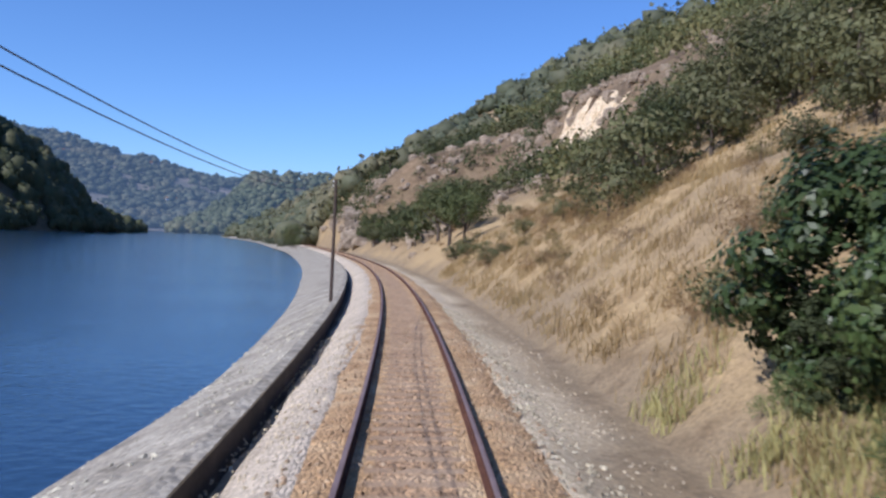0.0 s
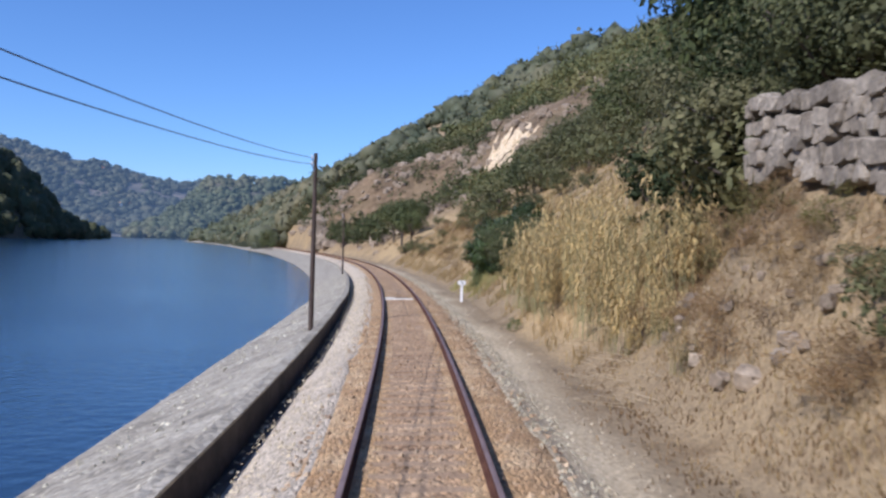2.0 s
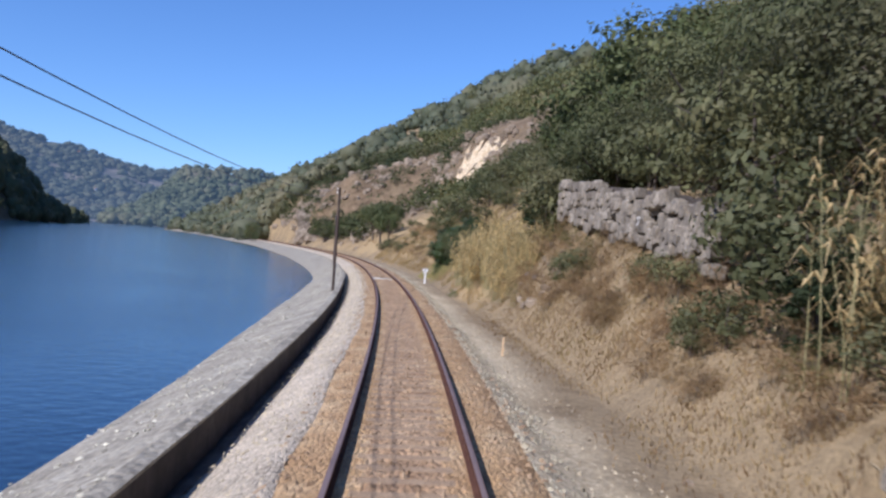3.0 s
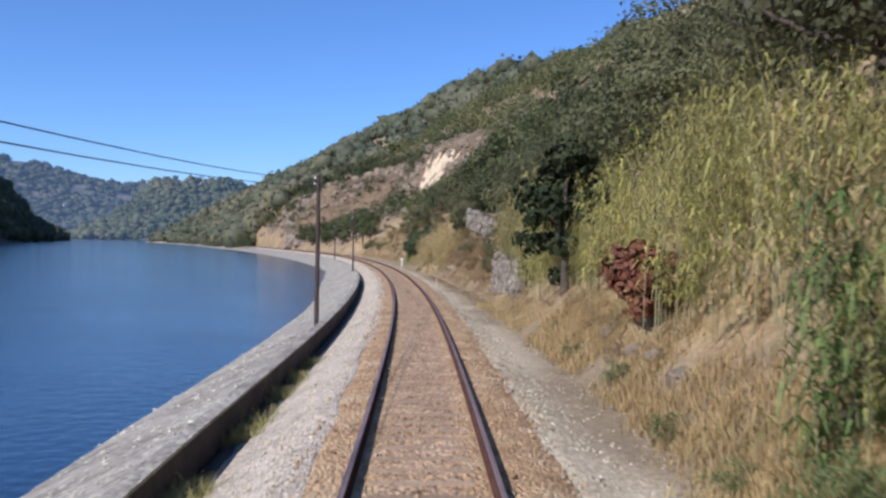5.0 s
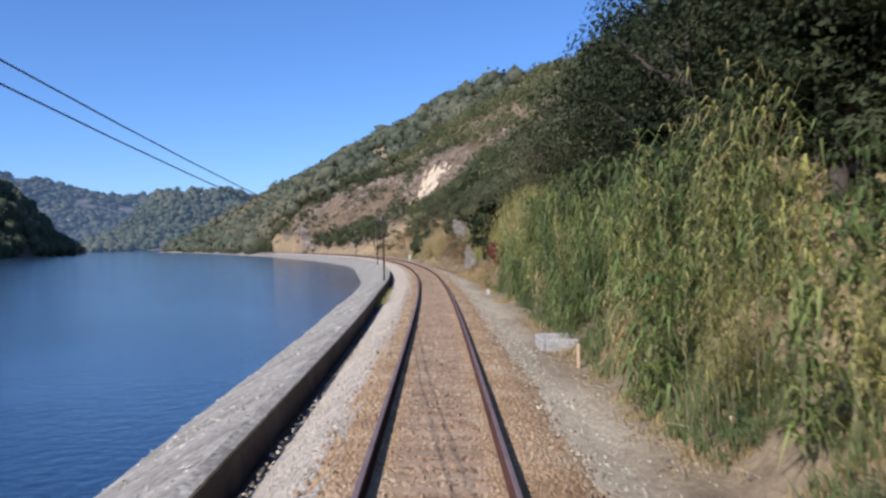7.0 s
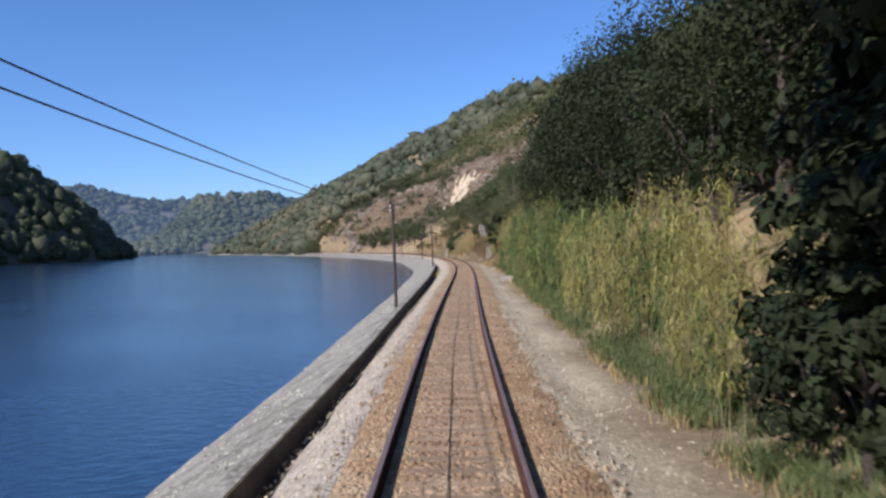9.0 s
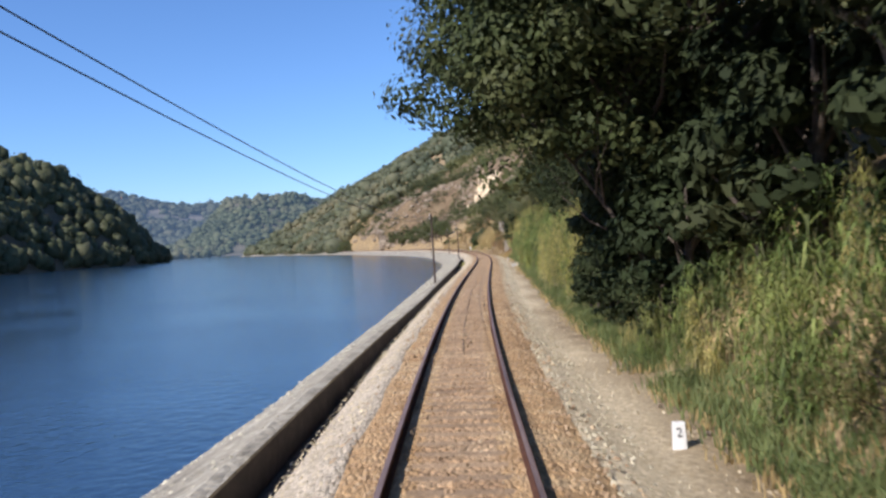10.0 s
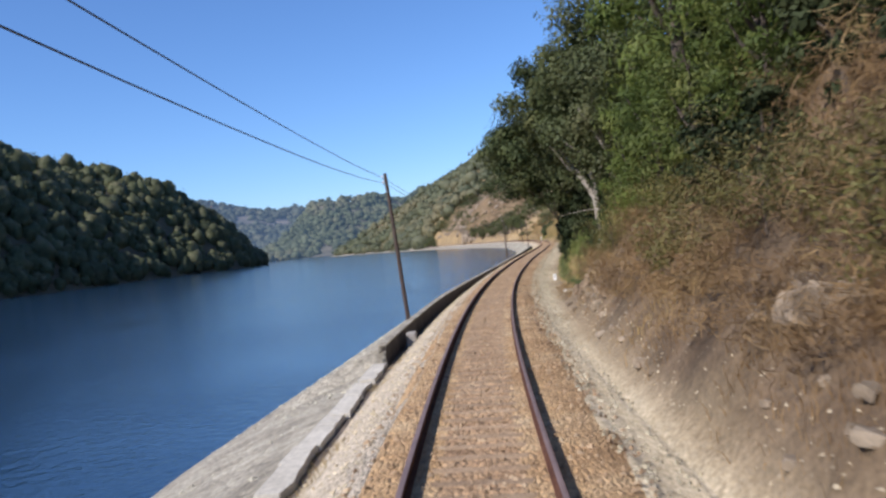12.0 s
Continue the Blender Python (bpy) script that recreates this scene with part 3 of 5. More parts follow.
def make_river_wall():
    s = np.concatenate([np.arange(-430, -290, 3.0), np.arange(-290, 60, 0.7), np.arange(60, 330, 3.0), np.arange(330, 1240, 15.0)])
    w = wall_line(s)
    sec = [(w - 0.02, apron_height(s, 0) - 0.7), (w - 0.02, apron_height(s, 0))]
    for k, f in enumerate(np.linspace(0.03, 1.0, 15)):
        lump = 0.016 * waves(s, s * 0 + f * 9, 0.9, 40 + k) + 0.035 * waves(s, s * 0 + f * 4, 3.0, 41)
        sec.append((w + (shore_line(s) - w) * f + 3 * lump * f, apron_height(s, f) + lump))
    sec.append((shore_line(s) - 1.4, apron_height(s, 1) - 0.8))
    apron = tagged(new("river_wall", sweep("apron", s, sec, M_MASONRY, smooth=True)), "grey stone river wall sloping into the water", "retaining wall", kind="structure")
    s = np.arange(PARAPET_END, 331, 3.0)
    w = wall_line(s)
    # parapet faces much darker than the cap above them
    part("parapet", sweep("parapet", s, [(w, -1.3), (w, -0.45), (w - 0.22, -0.45), (w - 0.22, -1.3)], M_DARK_CONCRETE, closed=True), apron, "dark concrete parapet beside the track")
    part("parapet_cap", sweep("parapet_cap", s, [(w + 0.015, -0.452), (w + 0.015, -0.4), (w - 0.26, -0.4), (w - 0.26, -0.75)], M_MASONRY, closed=True), apron, "grey concrete capping")
    rng = np.random.default_rng(46)
    at = PARAPET_END - 0.3
    while at > -300:
        long = rng.uniform(0.7, 2.0)
        s = np.linspace(at - long, at, 4)
        w, h, wear = wall_line(s) + rng.uniform(-0.06, 0.06), np.full(4, -0.93 + rng.uniform(-0.05, 0.03)), rng.uniform(-0.07, 0.05, 4)
        part("coping_stone", sweep("coping_stone", s, [(w + 0.12 + wear, h - 0.35), (w + 0.1 + wear, h), (w - 0.36, h + 0.01), (w - 0.38, h - 0.35)], M_CONCRETE, closed=True), apron, "pale worn coping stone")
        at -= long + rng.choice([0.03, 0.05, 0.25])
    return apron


river_wall = make_river_wall()


# ---- the track ----
def make_track():
    s = np.arange(-430, 331, 2.0)
    line = thing("railway_track", Matrix.Identity(4), "single railway track with rusty rails on stone ballast", "railway track", kind="structure")
    for x in (-0.87, 0.87):
        web = [(x - 0.07, -0.17), (x - 0.07, -0.155), (x - 0.012, -0.13), (x - 0.012, -0.045), (x - 0.036, -0.03), (x - 0.036, -0.004), (x + 0.036, -0.004), (x + 0.036, -0.03), (x + 0.012, -0.045), (x + 0.012, -0.13), (x + 0.07, -0.155), (x + 0.07, -0.17)]
        rail = part("rail", sweep("rail", s, web, M_RAIL), line, "rusty steel rail")
        part("rail_head", sweep("rail_head", s, [(x - 0.033, -0.003), (x - 0.02, 0.0), (x + 0.02, 0.0), (x + 0.033, -0.003)], M_HEAD), rail, "worn bright running surface")
    return line


track = make_track()


def make_ballast():
    """Rust-stained bed beside the rails and a pale shoulder down to the river wall."""
    s = np.arange(-430, 331, 1.5)
    z = np.zeros_like(s)
    w = wall_line(s)
    e = 0.05 * waves(s, z, 1.7, 51) + 0.06 * waves(s, z, 6.0, 52)
    sec = [(z - 1.62 + e, z - 0.30), (z - 1.5, z - 0.21), (z - 1.35, z - 0.175), (z - 0.95, z - 0.165), (z - 0.5, z - 0.178), (z, z - 0.176), (z + 0.5, z - 0.178), (z + 0.95, z - 0.165), (z + 1.35, z - 0.175), (z + 1.55, z - 0.205), (z + 1.75 + e, z - 0.27), (z + 2.0 + 3 * e, ground_height(s, z + 2.0 + 3 * e) - 0.03)]
    tagged(new("ballast_bed", sweep("ballast_bed", s, sec, [M_RUSTY, M_MIDDLE], smooth=True)), "rust-stained stone ballast between and beside the rails", "ballast", kind="structure")
    inner = bpy.data.meshes["ballast_bed"]
    n = len(s) - 1
    inner.polygons.foreach_set("material_index", np.repeat([0, 0, 0, 0, 1, 1, 0, 0, 0, 0, 0], n).astype(np.int32))
    # strip along the parapet's foot, coloured dark to stand for its shadow
    gutter = [(w + 0.015, z - 1.13), (w + 0.015, z - 1.09), (w + 0.22 + e, z - 1.03), (w + 0.4 + 2 * e, z - 0.99)]
    tagged(new("gutter", sweep("gutter", s, gutter, M_SHADE_STRIP, smooth=True)), "dark strip below the parapet, its shade put into the colour", "gutter", kind="structure")
    sec = [(w + 0.02, z - 1.12), (w + 0.3, z - 1.03), (z - 2.45 + e, z - 0.66), (z - 1.9 + e, z - 0.34), (z - 1.45 + e * 2, z - 0.17), (z - 1.38 + e * 2, z - 0.2)]
    tagged(new("ballast_shoulder", sweep("ballast_shoulder", s, sec, M_SHOULDER, smooth=True)), "pale crushed stone shoulder beside the river wall", "ballast", kind="structure")


make_ballast()

# ---- poles and wires ----
POLES = [-392.0, -314.5, -236.4, -158.0, -79.2, -12.8, 44.5]
POLE_D = [-3.8, -3.75, -3.62, -3.5, -3.82, -3.48, -3.42]

POLE_SINK = [0, 0, 0, 0.7, 0.35, 0, 0]
POLE_TALL = [1.0, 1.0, 1.045, 1.0, 1.0, 1.04, 1.0]


def make_pole(m, lean=0.0):
    pole = thing("telegraph_pole", m, "dark weathered timber telegraph pole with insulators", "telegraph pole", "telegraph poles")
    v, f = tube([(0, 0, -0.9), (0, 0, 2), (0.01, 0, 4.2), (lean, 0, 6.25)], [0.1, 0.092, 0.082, 0.07], 10)
    n = len(v)
    me = bpy.data.meshes.new("shaft")
    me.from_pydata(v, [], f + [list(range(n - 10, n))])
    me.materials.append(M_POLE)
    part("shaft", me, pole)
    for z, x in ((6.08, -0.13), (5.86, -0.13)):
        v, f = tube([(0, 0, z - 0.05), (x * 0.6, 0, z - 0.08), (x, 0, z - 0.04), (x, 0, z + 0.04)], [0.012] * 4, 6)
        me = bpy.data.meshes.new("bracket")
        me.from_pydata(v, [], f)
        me.materials.append(M_POLE)
        arm = part("bracket", me, pole)
        v, f = tube([(x, 0, z), (x, 0, z + 0.03), (x, 0, z + 0.08), (x, 0, z + 0.11)], [0.03, 0.042, 0.035, 0.012], 8)
        me = bpy.data.meshes.new("insulator")
        me.from_pydata(v, [], f)
        me.materials.append(M_WHITE)
        part("insulator", me, arm, "white porcelain insulator")
    return pole


def pole_pose(i):
    m = spot(POLES[i], POLE_D[i], -0.62 - POLE_SINK[i])
    return m @ pose(0, 0, 0, 0, -2.6 if i == 2 else 0.0, 0) @ Matrix.Diagonal((1, 1, POLE_TALL[i], 1))


first_pole = make_pole(pole_pose(0))
for i in range(1, len(POLES)):
    copy_thing(first_pole, pole_pose(i))


# sag of the upper and the lower wire in each span
SAGS = [(1.0, 1.0), (0.75, 1.02), (1.13, 1.12), (1.38, 1.36), (1.14, 1.2), (1.46, 1.4)]


def make_wire(i, z, sag):
    a, b = pole_pose(i) @ Vector((-0.13, 0, z)), pole_pose(i + 1) @ Vector((-0.13, 0, z))
    pts = [a.lerp(b, t / 24) - Vector((0, 0, 4 * sag * (t / 24) * (1 - t / 24))) for t in range(25)]
    v, f = tube(pts, [0.010] * 25, 5)
    me = bpy.data.meshes.new("wire")
    me.from_pydata(v, [], f)
    me.materials.append(M_WIRE)
    tagged(new("wire", me), "dark telephone wire strung between timber poles", "wire", "wires along the river")


for i in range(len(POLES) - 1):
    make_wire(i, 6.1, SAGS[i][0])
    make_wire(i, 5.88, SAGS[i][1])


# ---- lineside posts ----
def letters(body, size, parent, m, mat, name="number"):
    cu = bpy.data.curves.new(name, "FONT")
    cu.body, cu.size, cu.align_x, cu.align_y, cu.extrude, cu.fill_mode = body, size, "CENTER", "CENTER", 0.002, "BOTH"
    cu.materials.append(mat)
    ob = new(name, cu)
    ob.parent = parent
    ob.matrix_local = m
    return ob


def facing(z, y=-0.05):
    return pose(0, y, z, 90, 0, 0)


def make_km_post():
    m = spot(4.2, 3.63, -0.5, turn=-8)
    post = thing("kilometre_post", m, "white T-shaped kilometre post reading 76 beside the path", "kilometre post")
    part("post", from_bm("post", box_shape(-0.075, 0.075, -0.05, 0.05, -0.3, 1.0, 0.012), M_WHITE), post)
    bm = box_shape(-0.22, 0.22, -0.055, 0.055, 0.98, 1.2, 0.012)
    board = part("board", from_bm("board", bm, M_WHITE), post)
    bm = bmesh.new()
    vs = [bm.verts.new(p) for p in ((-0.075, -0.05, 0.88), (0.075, -0.05, 0.88), (0.15, -0.05, 0.985), (-0.15, -0.05, 0.985), (-0.075, 0.05, 0.88), (0.075, 0.05, 0.88), (0.15, 0.05, 0.985), (-0.15, 0.05, 0.985))]
    for q in ((0, 1, 2, 3), (7, 6, 5, 4), (0, 4, 5, 1), (1, 5, 6, 2), (2, 6, 7, 3), (3, 7, 4, 0)):
        bm.faces.new([vs[i] for i in q])
    part("bracket", from_bm("bracket", bm, M_WHITE), post)
    letters("76", 0.17, board, facing(1.09, -0.058), M_BLACK)


make_km_post()


def make_stake(s, d, h, tall):
    st = thing("marker_stake", spot(s, d, h - 0.02, turn=4), "pale wooden survey stake in the gravel", "stake", "survey stakes")
    bm = box_shape(-0.042, 0.042, -0.03, 0.03, -0.25, tall, 0.006)
    for v in bm.verts:
        if v.co.z > tall - 0.05:
            v.co.x *= 0.75
    part("stake", from_bm("stake", bm, M_STAKE), st)


make_stake(-38.66, 3.42, -0.82, 0.66)
make_stake(-136.4, 3.62, -0.58, 0.62)
make_stake(-146.0, 4.35, -0.5, 0.55)


def make_marker(s, d, h, mark):
    mk = thing("hectometre_marker", spot(s, d, h - 0.02, turn=-6), "small white concrete marker stone with a black figure", "marker stone", "marker stones")
    bm = box_shape(-0.11, 0.11, -0.07, 0.07, -0.2, 0.42, 0.02)
    for v in bm.verts:
        if v.co.z > 0.3:
            v.co.x *= 0.85
    stone = part("stone", from_bm("stone", bm, M_WHITE), mk)
    if mark:
        letters(mark, 0.2, stone, facing(0.27, -0.074), M_BLACK)
    else:
        for z in (0.3, 0.24, 0.18):
            part("bar", from_bm("bar", box_shape(-0.03, 0.035, -0.078, -0.07, z - 0.018, z + 0.018, 0), M_BLACK), stone)


make_marker(-214.5, 3.26, -0.66, "2")
make_marker(-105.0, 3.4, -0.6, "")


# ---- concrete pieces along the line ----
def make_crossing():
    ob = thing("crossing_slab", spot(0.25, 0, -0.19), "pale crushed-stone crossing strip between the rails", "crossing")
    rng = np.random.default_rng(5)
    x, y = np.meshgrid(np.linspace(-0.78, 0.78, 26), np.linspace(-0.62, 0.62, 22), indexing="ij")
    z = 0.05 + 0.02 * rng.normal(size=x.shape)
    z[[0, -1]] = z[:, 0] = z[:, -1] = -0.03
    x = x + 0.012 * rng.normal(size=x.shape)
    n, k = x.shape
    i, j = np.meshgrid(np.arange(n - 1), np.arange(k - 1), indexing="ij")
    a = (i * k + j).ravel()
    part("stone_fill", mesh_of("stone_fill", np.stack([x, y, z], -1).reshape(-1, 3), np.stack([a, a + k, a + k + 1, a + 1], 1), M_CONCRETE), ob)
    part("edge_bar", from_bm("edge_bar", box_shape(-0.25, 0.5, 0.2, 0.24, 0.04, 0.1, 0.005), M_RAIL), ob, "dark iron bar")


make_crossing()


def make_culvert():
    ob = thing("culvert_box", spot(-132.1, 3.82, -0.64), "low broken concrete culvert box in the gravel", "culvert")
    for x0, x1, y0, y1, h in ((-0.74, -0.6, -0.75, 0.75, 0.40), (0.6, 0.74, -0.75, 0.75, 0.36), (-0.6, 0.6, 0.6, 0.75, 0.42), (-0.6, 0.6, -0.75, -0.6, 0.38)):
        part("side_wall", from_bm("side_wall", box_shape(x0, x1, y0, y1, -0.2, h, 0.03), M_CULVERT), ob)
    part("floor", from_bm("floor", box_shape(-0.6, 0.6, -0.6, 0.6, -0.2, 0.06, 0), M_PARAPET), ob)


make_culvert()
blk = thing("anchor_block", spot(-241.0, -3.0, -0.5), "pale broken concrete block on the parapet", "concrete block")
part("block", from_bm("block", box_shape(-0.16, 0.2, -0.3, 0.3, -0.55, -0.02, 0.05), M_PARAPET), blk)
slab = thing("stone_slab", spot(-226.6, 3.9, -0.66, turn=14), "flat pale stone slab lying on the path", "stone slab")
part("slab", from_bm("slab", box_shape(-0.42, 0.42, -0.3, 0.3, -0.1, 0.13, 0.05), M_CONCRETE), slab)


# ---- trees and shrubs ----
def make_tree(name, m, seed, tall, radius, n, leaf, mat, bark, label, clumps=26, low=0.25, category="tree", group="hillside trees", lean=(0, 0), limbs=5, aspect=0.55, thick=0.03, split=True, over=0.0):
    rng = np.random.default_rng(seed)
    tree = thing(name, m, label, category, group)
    top = Vector((lean[0], lean[1], tall * 0.72))
    pieces = [tube([(0, 0, -0.4), (lean[0] * 0.3, lean[1] * 0.3, tall * 0.25), (lean[0] * 0.6, lean[1] * 0.6 + 0.1, tall * 0.5), top], [tall * thick, tall * thick * 0.75, tall * thick * 0.5, tall * thick * 0.15], 8)]
    for k in range(limbs):
        a = 2 * math.pi * k / limbs + rng.uniform(-0.5, 0.5)
        z0 = tall * rng.uniform(0.22, 0.5)
        base = Vector((lean[0], lean[1], 0)) * (z0 / tall) * 1.2 + Vector((0, 0, z0))
        r = radius * rng.uniform(0.5, 0.8)
        tip = base + Vector((math.cos(a) * r, math.sin(a) * r, tall * rng.uniform(0.12, 0.3)))
        mid = base.lerp(tip, 0.5) + Vector((rng.uniform(-0.2, 0.2), rng.uniform(-0.2, 0.2), -tall * 0.02))
        pieces.append(tube([base, mid, tip], [tall * thick * 0.45, tall * thick * 0.3, tall * thick * 0.1], 6))
    v, f = joined(pieces[:1] if split else pieces)
    tagged(part("trunk" if split else "twig_tangle", mesh_of("trunk", v, f, bark, True), tree), kind="" if split else "stuff")
    for v, f in pieces[1:] if split else ():
        part("limb", mesh_of("limb", v, f, bark, True), tree)
    p, face = crown_points(rng, n, radius, tall * (1 - low), clumps)
    p[:, 2] += tall * low
    p[:, :2] += np.array(lean) * (0.8 + over * (p[:, 2:] / tall - 0.6))
    v, f = cards(rng, p, leaf, aspect, None if aspect < 0.22 else face)
    if aspect < 0.22:
        f = f[:, :3]
    part("crown", mesh_of("crown", v, f, mat), tree)
    return tree


def scatter(protos, places, rng):
    """Copies of prototypes at (s, d, size)."""
    for s, d, size in places:
        base = protos[rng.integers(len(protos))]
        m = spot(s, d, float(ground_height(s, d)) - 0.1, turn=float(rng.uniform(0, 360)), size=size * float(rng.uniform(0.85, 1.15)))
        copy_thing(base, m)


rng = np.random.default_rng(77)
oaks = [make_tree("oak_tree", spot(-62 - 9 * i, 11 + 2 * i), 10 + i, 7.0, 3.3, 2600, 0.15, M_OAK, M_DARKBARK, "dense dark green oak on the hillside", clumps=36) for i in range(3)]
pines = [make_tree("pine_tree", spot(66 + 30 * i, 34 + 9 * i), 20 + i, 9.0, 3.0, 1500, 0.3, M_WOOD, M_DARKBARK, "dark umbrella pine on the slope", low=0.45, clumps=18) for i in range(2)]
olives = [make_tree("olive_bush", spot(-27 - 6 * i, 11.5 + i), 30 + i, 4.2, 2.8, 1150, 0.16, M_OLIVE, M_DARKBARK, "grey-green bushy shrub on the bank", low=0.08, category="shrub", group="bank shrubs", limbs=4) for i in range(3)]

near_oaks = [make_tree("oak_tree", spot(-64 - 8 * i, 12 + i), 16 + i, 7.0, 3.3, 6500, 0.092, M_OLIVE, M_DARKBARK, "olive-green oak with small leaves above the cane", clumps=46, low=0.12) for i in range(2)]

# trees of the lower slope, s, d, size
TERRACE_TREES = [(-16, 12, 1.45), (-20, 13.5, 1.5), (-12, 16, 1.5), (-8, 19, 1.4), (-24, 15, 1.1), (-30, 12.5, 0.9), (-34, 14, 1), (-40, 13, 1), (-44, 12, 1.05), (-48, 11, 0.9), (-52, 12.5, 1.2), (-38, 18, 1.3), (-28, 19, 1.2), (-6, 20, 1), (2, 24, 1)]
CANE_TREES = [(-75, 10.2, 1.3), (-82, 9.2, 1.19), (-88, 10.7, 1.35), (-94, 9.7, 1.3), (-100, 11.2, 1.4), (-106, 10.2, 1.3), (-112, 9.2, 1.19), (-118, 11.2, 1.4), (-125, 10.2, 1.3), (-131, 11.7, 1.4), (-138, 9.7, 1.3), (-145, 11.2, 1.46), (-152, 10.2, 1.35), (-159, 11.2, 1.4), (-166, 9.7, 1.3), (-173, 10.7, 1.4), (-180, 10.2, 1.4), (-187, 9.2, 1.3)]
SLOPE_TREES = [(-60, 18, 1.2), (-72, 20, 1.3), (-84, 19, 1.4), (-192, 17, 1.4), (-205, 16, 1.4), (-218, 14, 1.3), (-232, 12.5, 1.2), (-246, 13, 1.2), (-258, 12, 1.2), (-268, 14, 1.3), (-282, 11, 1.3), (-240, 20, 1.4), (-262, 21, 1.4)]
LOWER = TERRACE_TREES + CANE_TREES + SLOPE_TREES
holms = [make_tree("holm_oak", spot(-120 - 13 * i, 10.0 + i), 14 + i, 10.0, 4.2, 6000, 0.115, M_HOLM_SHADE, M_DARKBARK, "tall holm oak above the cane, leaves darkened for shade", clumps=44, low=0.12) for i in range(2)]
scatter(oaks, [p for p in LOWER if (not -190 < p[0] < -70 or p[1] > 15) and not -53 < p[0] < -23], rng)
tall_olives = [make_tree("olive_tree", spot(-35 - 8 * i, 11.5 + i), 36 + i, 7.0, 3.3, 6500, 0.088, M_OLIVE, M_DARKBARK, "grey-green olive tree above the terrace wall", low=0.06, clumps=44) for i in range(2)]
scatter(tall_olives, [(s, d, z) for s, d, z in LOWER if -53 < s < -23], rng)
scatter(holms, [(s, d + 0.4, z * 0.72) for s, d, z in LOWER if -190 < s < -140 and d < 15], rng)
scatter(near_oaks, [(s, d + 0.4, z) for s, d, z in LOWER if -140 < s < -70 and d < 15], rng)
scatter(near_oaks, [(-17, 9.8, 0.8), (-21, 9.4, 0.85), (-13, 11, 0.8), (-24.5, 9.8, 0.7), (-9, 12.6, 0.85), (-17, 13, 1.0), (-22, 12.5, 1.0)], rng)
scatter(holms, [(-19, 10.4, 0.5), (-15, 11.5, 0.55), (-23, 10.6, 0.5), (-20, 13.2, 0.65)], rng)
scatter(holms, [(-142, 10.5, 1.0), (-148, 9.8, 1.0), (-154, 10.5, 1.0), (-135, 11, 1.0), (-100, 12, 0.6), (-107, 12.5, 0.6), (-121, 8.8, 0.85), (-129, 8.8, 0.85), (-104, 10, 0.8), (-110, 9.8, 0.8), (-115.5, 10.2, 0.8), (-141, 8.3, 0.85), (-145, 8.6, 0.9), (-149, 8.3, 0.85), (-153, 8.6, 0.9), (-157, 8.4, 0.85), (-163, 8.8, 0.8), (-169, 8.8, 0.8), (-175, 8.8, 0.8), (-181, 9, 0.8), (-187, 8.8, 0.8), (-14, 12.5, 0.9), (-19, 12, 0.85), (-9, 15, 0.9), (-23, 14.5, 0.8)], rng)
scatter(olives, [(-22, 9.5, 1.0), (-25, 10.5, 1.0), (-31, 10.5, 0.9), (-37, 10.5, 0.9), (-43, 9.5, 0.9), (-47, 8.5, 0.9), (-51, 7.5, 0.7), (38, 20, 1.1), (-3, 12, 1.0), (-66, 9, 0.8), (-70, 8, 0.7)], rng)
scatter(oaks, [(30, 26, 1.2), (36, 29, 1.3), (44, 25, 1.2), (26, 33, 1.4), (40, 34, 1.4), (49, 30, 1.3), (21, 29, 1.2), (10, 27, 1.2), (12, 33, 1.3), (0, 30, 1.3), (-10, 31, 1.3)], rng)
scatter(olives, [(34, 22, 1.3), (41, 21, 1.3), (27, 24, 1.4), (48, 23, 1.4)], rng)
scatter(olives, [(44, 10.5, 0.9), (47, 13, 1.1), (46, 16.5, 1.2), (50, 19, 1.4), (27, 14.5, 0.8)], rng)
scatter(tall_olives, [(50, 22, 1.0), (54, 25, 1.15), (57, 20, 1.0), (60, 29, 1.2)], rng)
scatter(holms, [(3, 20.5, 0.7), (12, 22.5, 0.75), (-3, 20, 0.7), (18, 25, 0.8)], rng)
scatter(oaks, [(8, 21, 0.9), (6, 24, 1.0), (14, 25.5, 1.0), (22, 25, 1.0), (0, 23, 1.0)], rng)
scatter(pines, [(-98, 14, 0.8), (-6, 17.5, 0.8), (18, 30, 1.2), (40, 40, 1.2), (120, 70, 1.2), (262, 22, 1.0), (270, 60, 1.2), (90, 58, 1.2)], rng)
# dark bushes by the far bend
scatter(oaks, [(79, 7.4, 0.95), (92, 7.8, 1.0), (104, 8.2, 1.0), (98, 10.5, 1.0), (112, 10, 0.8), (124, 12, 0.8), (60, 22, 0.8), (70, 28, 0.8), (82, 26, 0.7), (56, 17, 0.8), (64, 20, 0.9)], rng)
scatter(oaks, [(120, 7.5, 0.8), (132, 8, 0.8), (145, 7, 0.7), (158, 8, 0.85), (170, 6.8, 0.7), (182, 8, 0.8), (195, 7, 0.7), (206, 9, 0.8), (150, 13, 0.8), (175, 14, 0.8), (200, 15, 0.8)], rng)
scatter(olives, [(135, 14, 0.9), (150, 12, 0.9), (165, 10, 0.8), (52, 14, 0.9), (64, 15, 0.9), (118, 20, 0.9), (46, 24, 1.1), (56, 28, 1.1)], rng)


def crown_shape(cuts):
    bm = bmesh.new()
    bmesh.ops.create_icosphere(bm, subdivisions=cuts, radius=1.0)
    v, f = np.array([v.co[:] for v in bm.verts]), np.array([[v.index for v in q.verts] for q in bm.faces])
    bm.free()
    return v, f


CROWNS = {1: crown_shape(1), 2: crown_shape(2)}


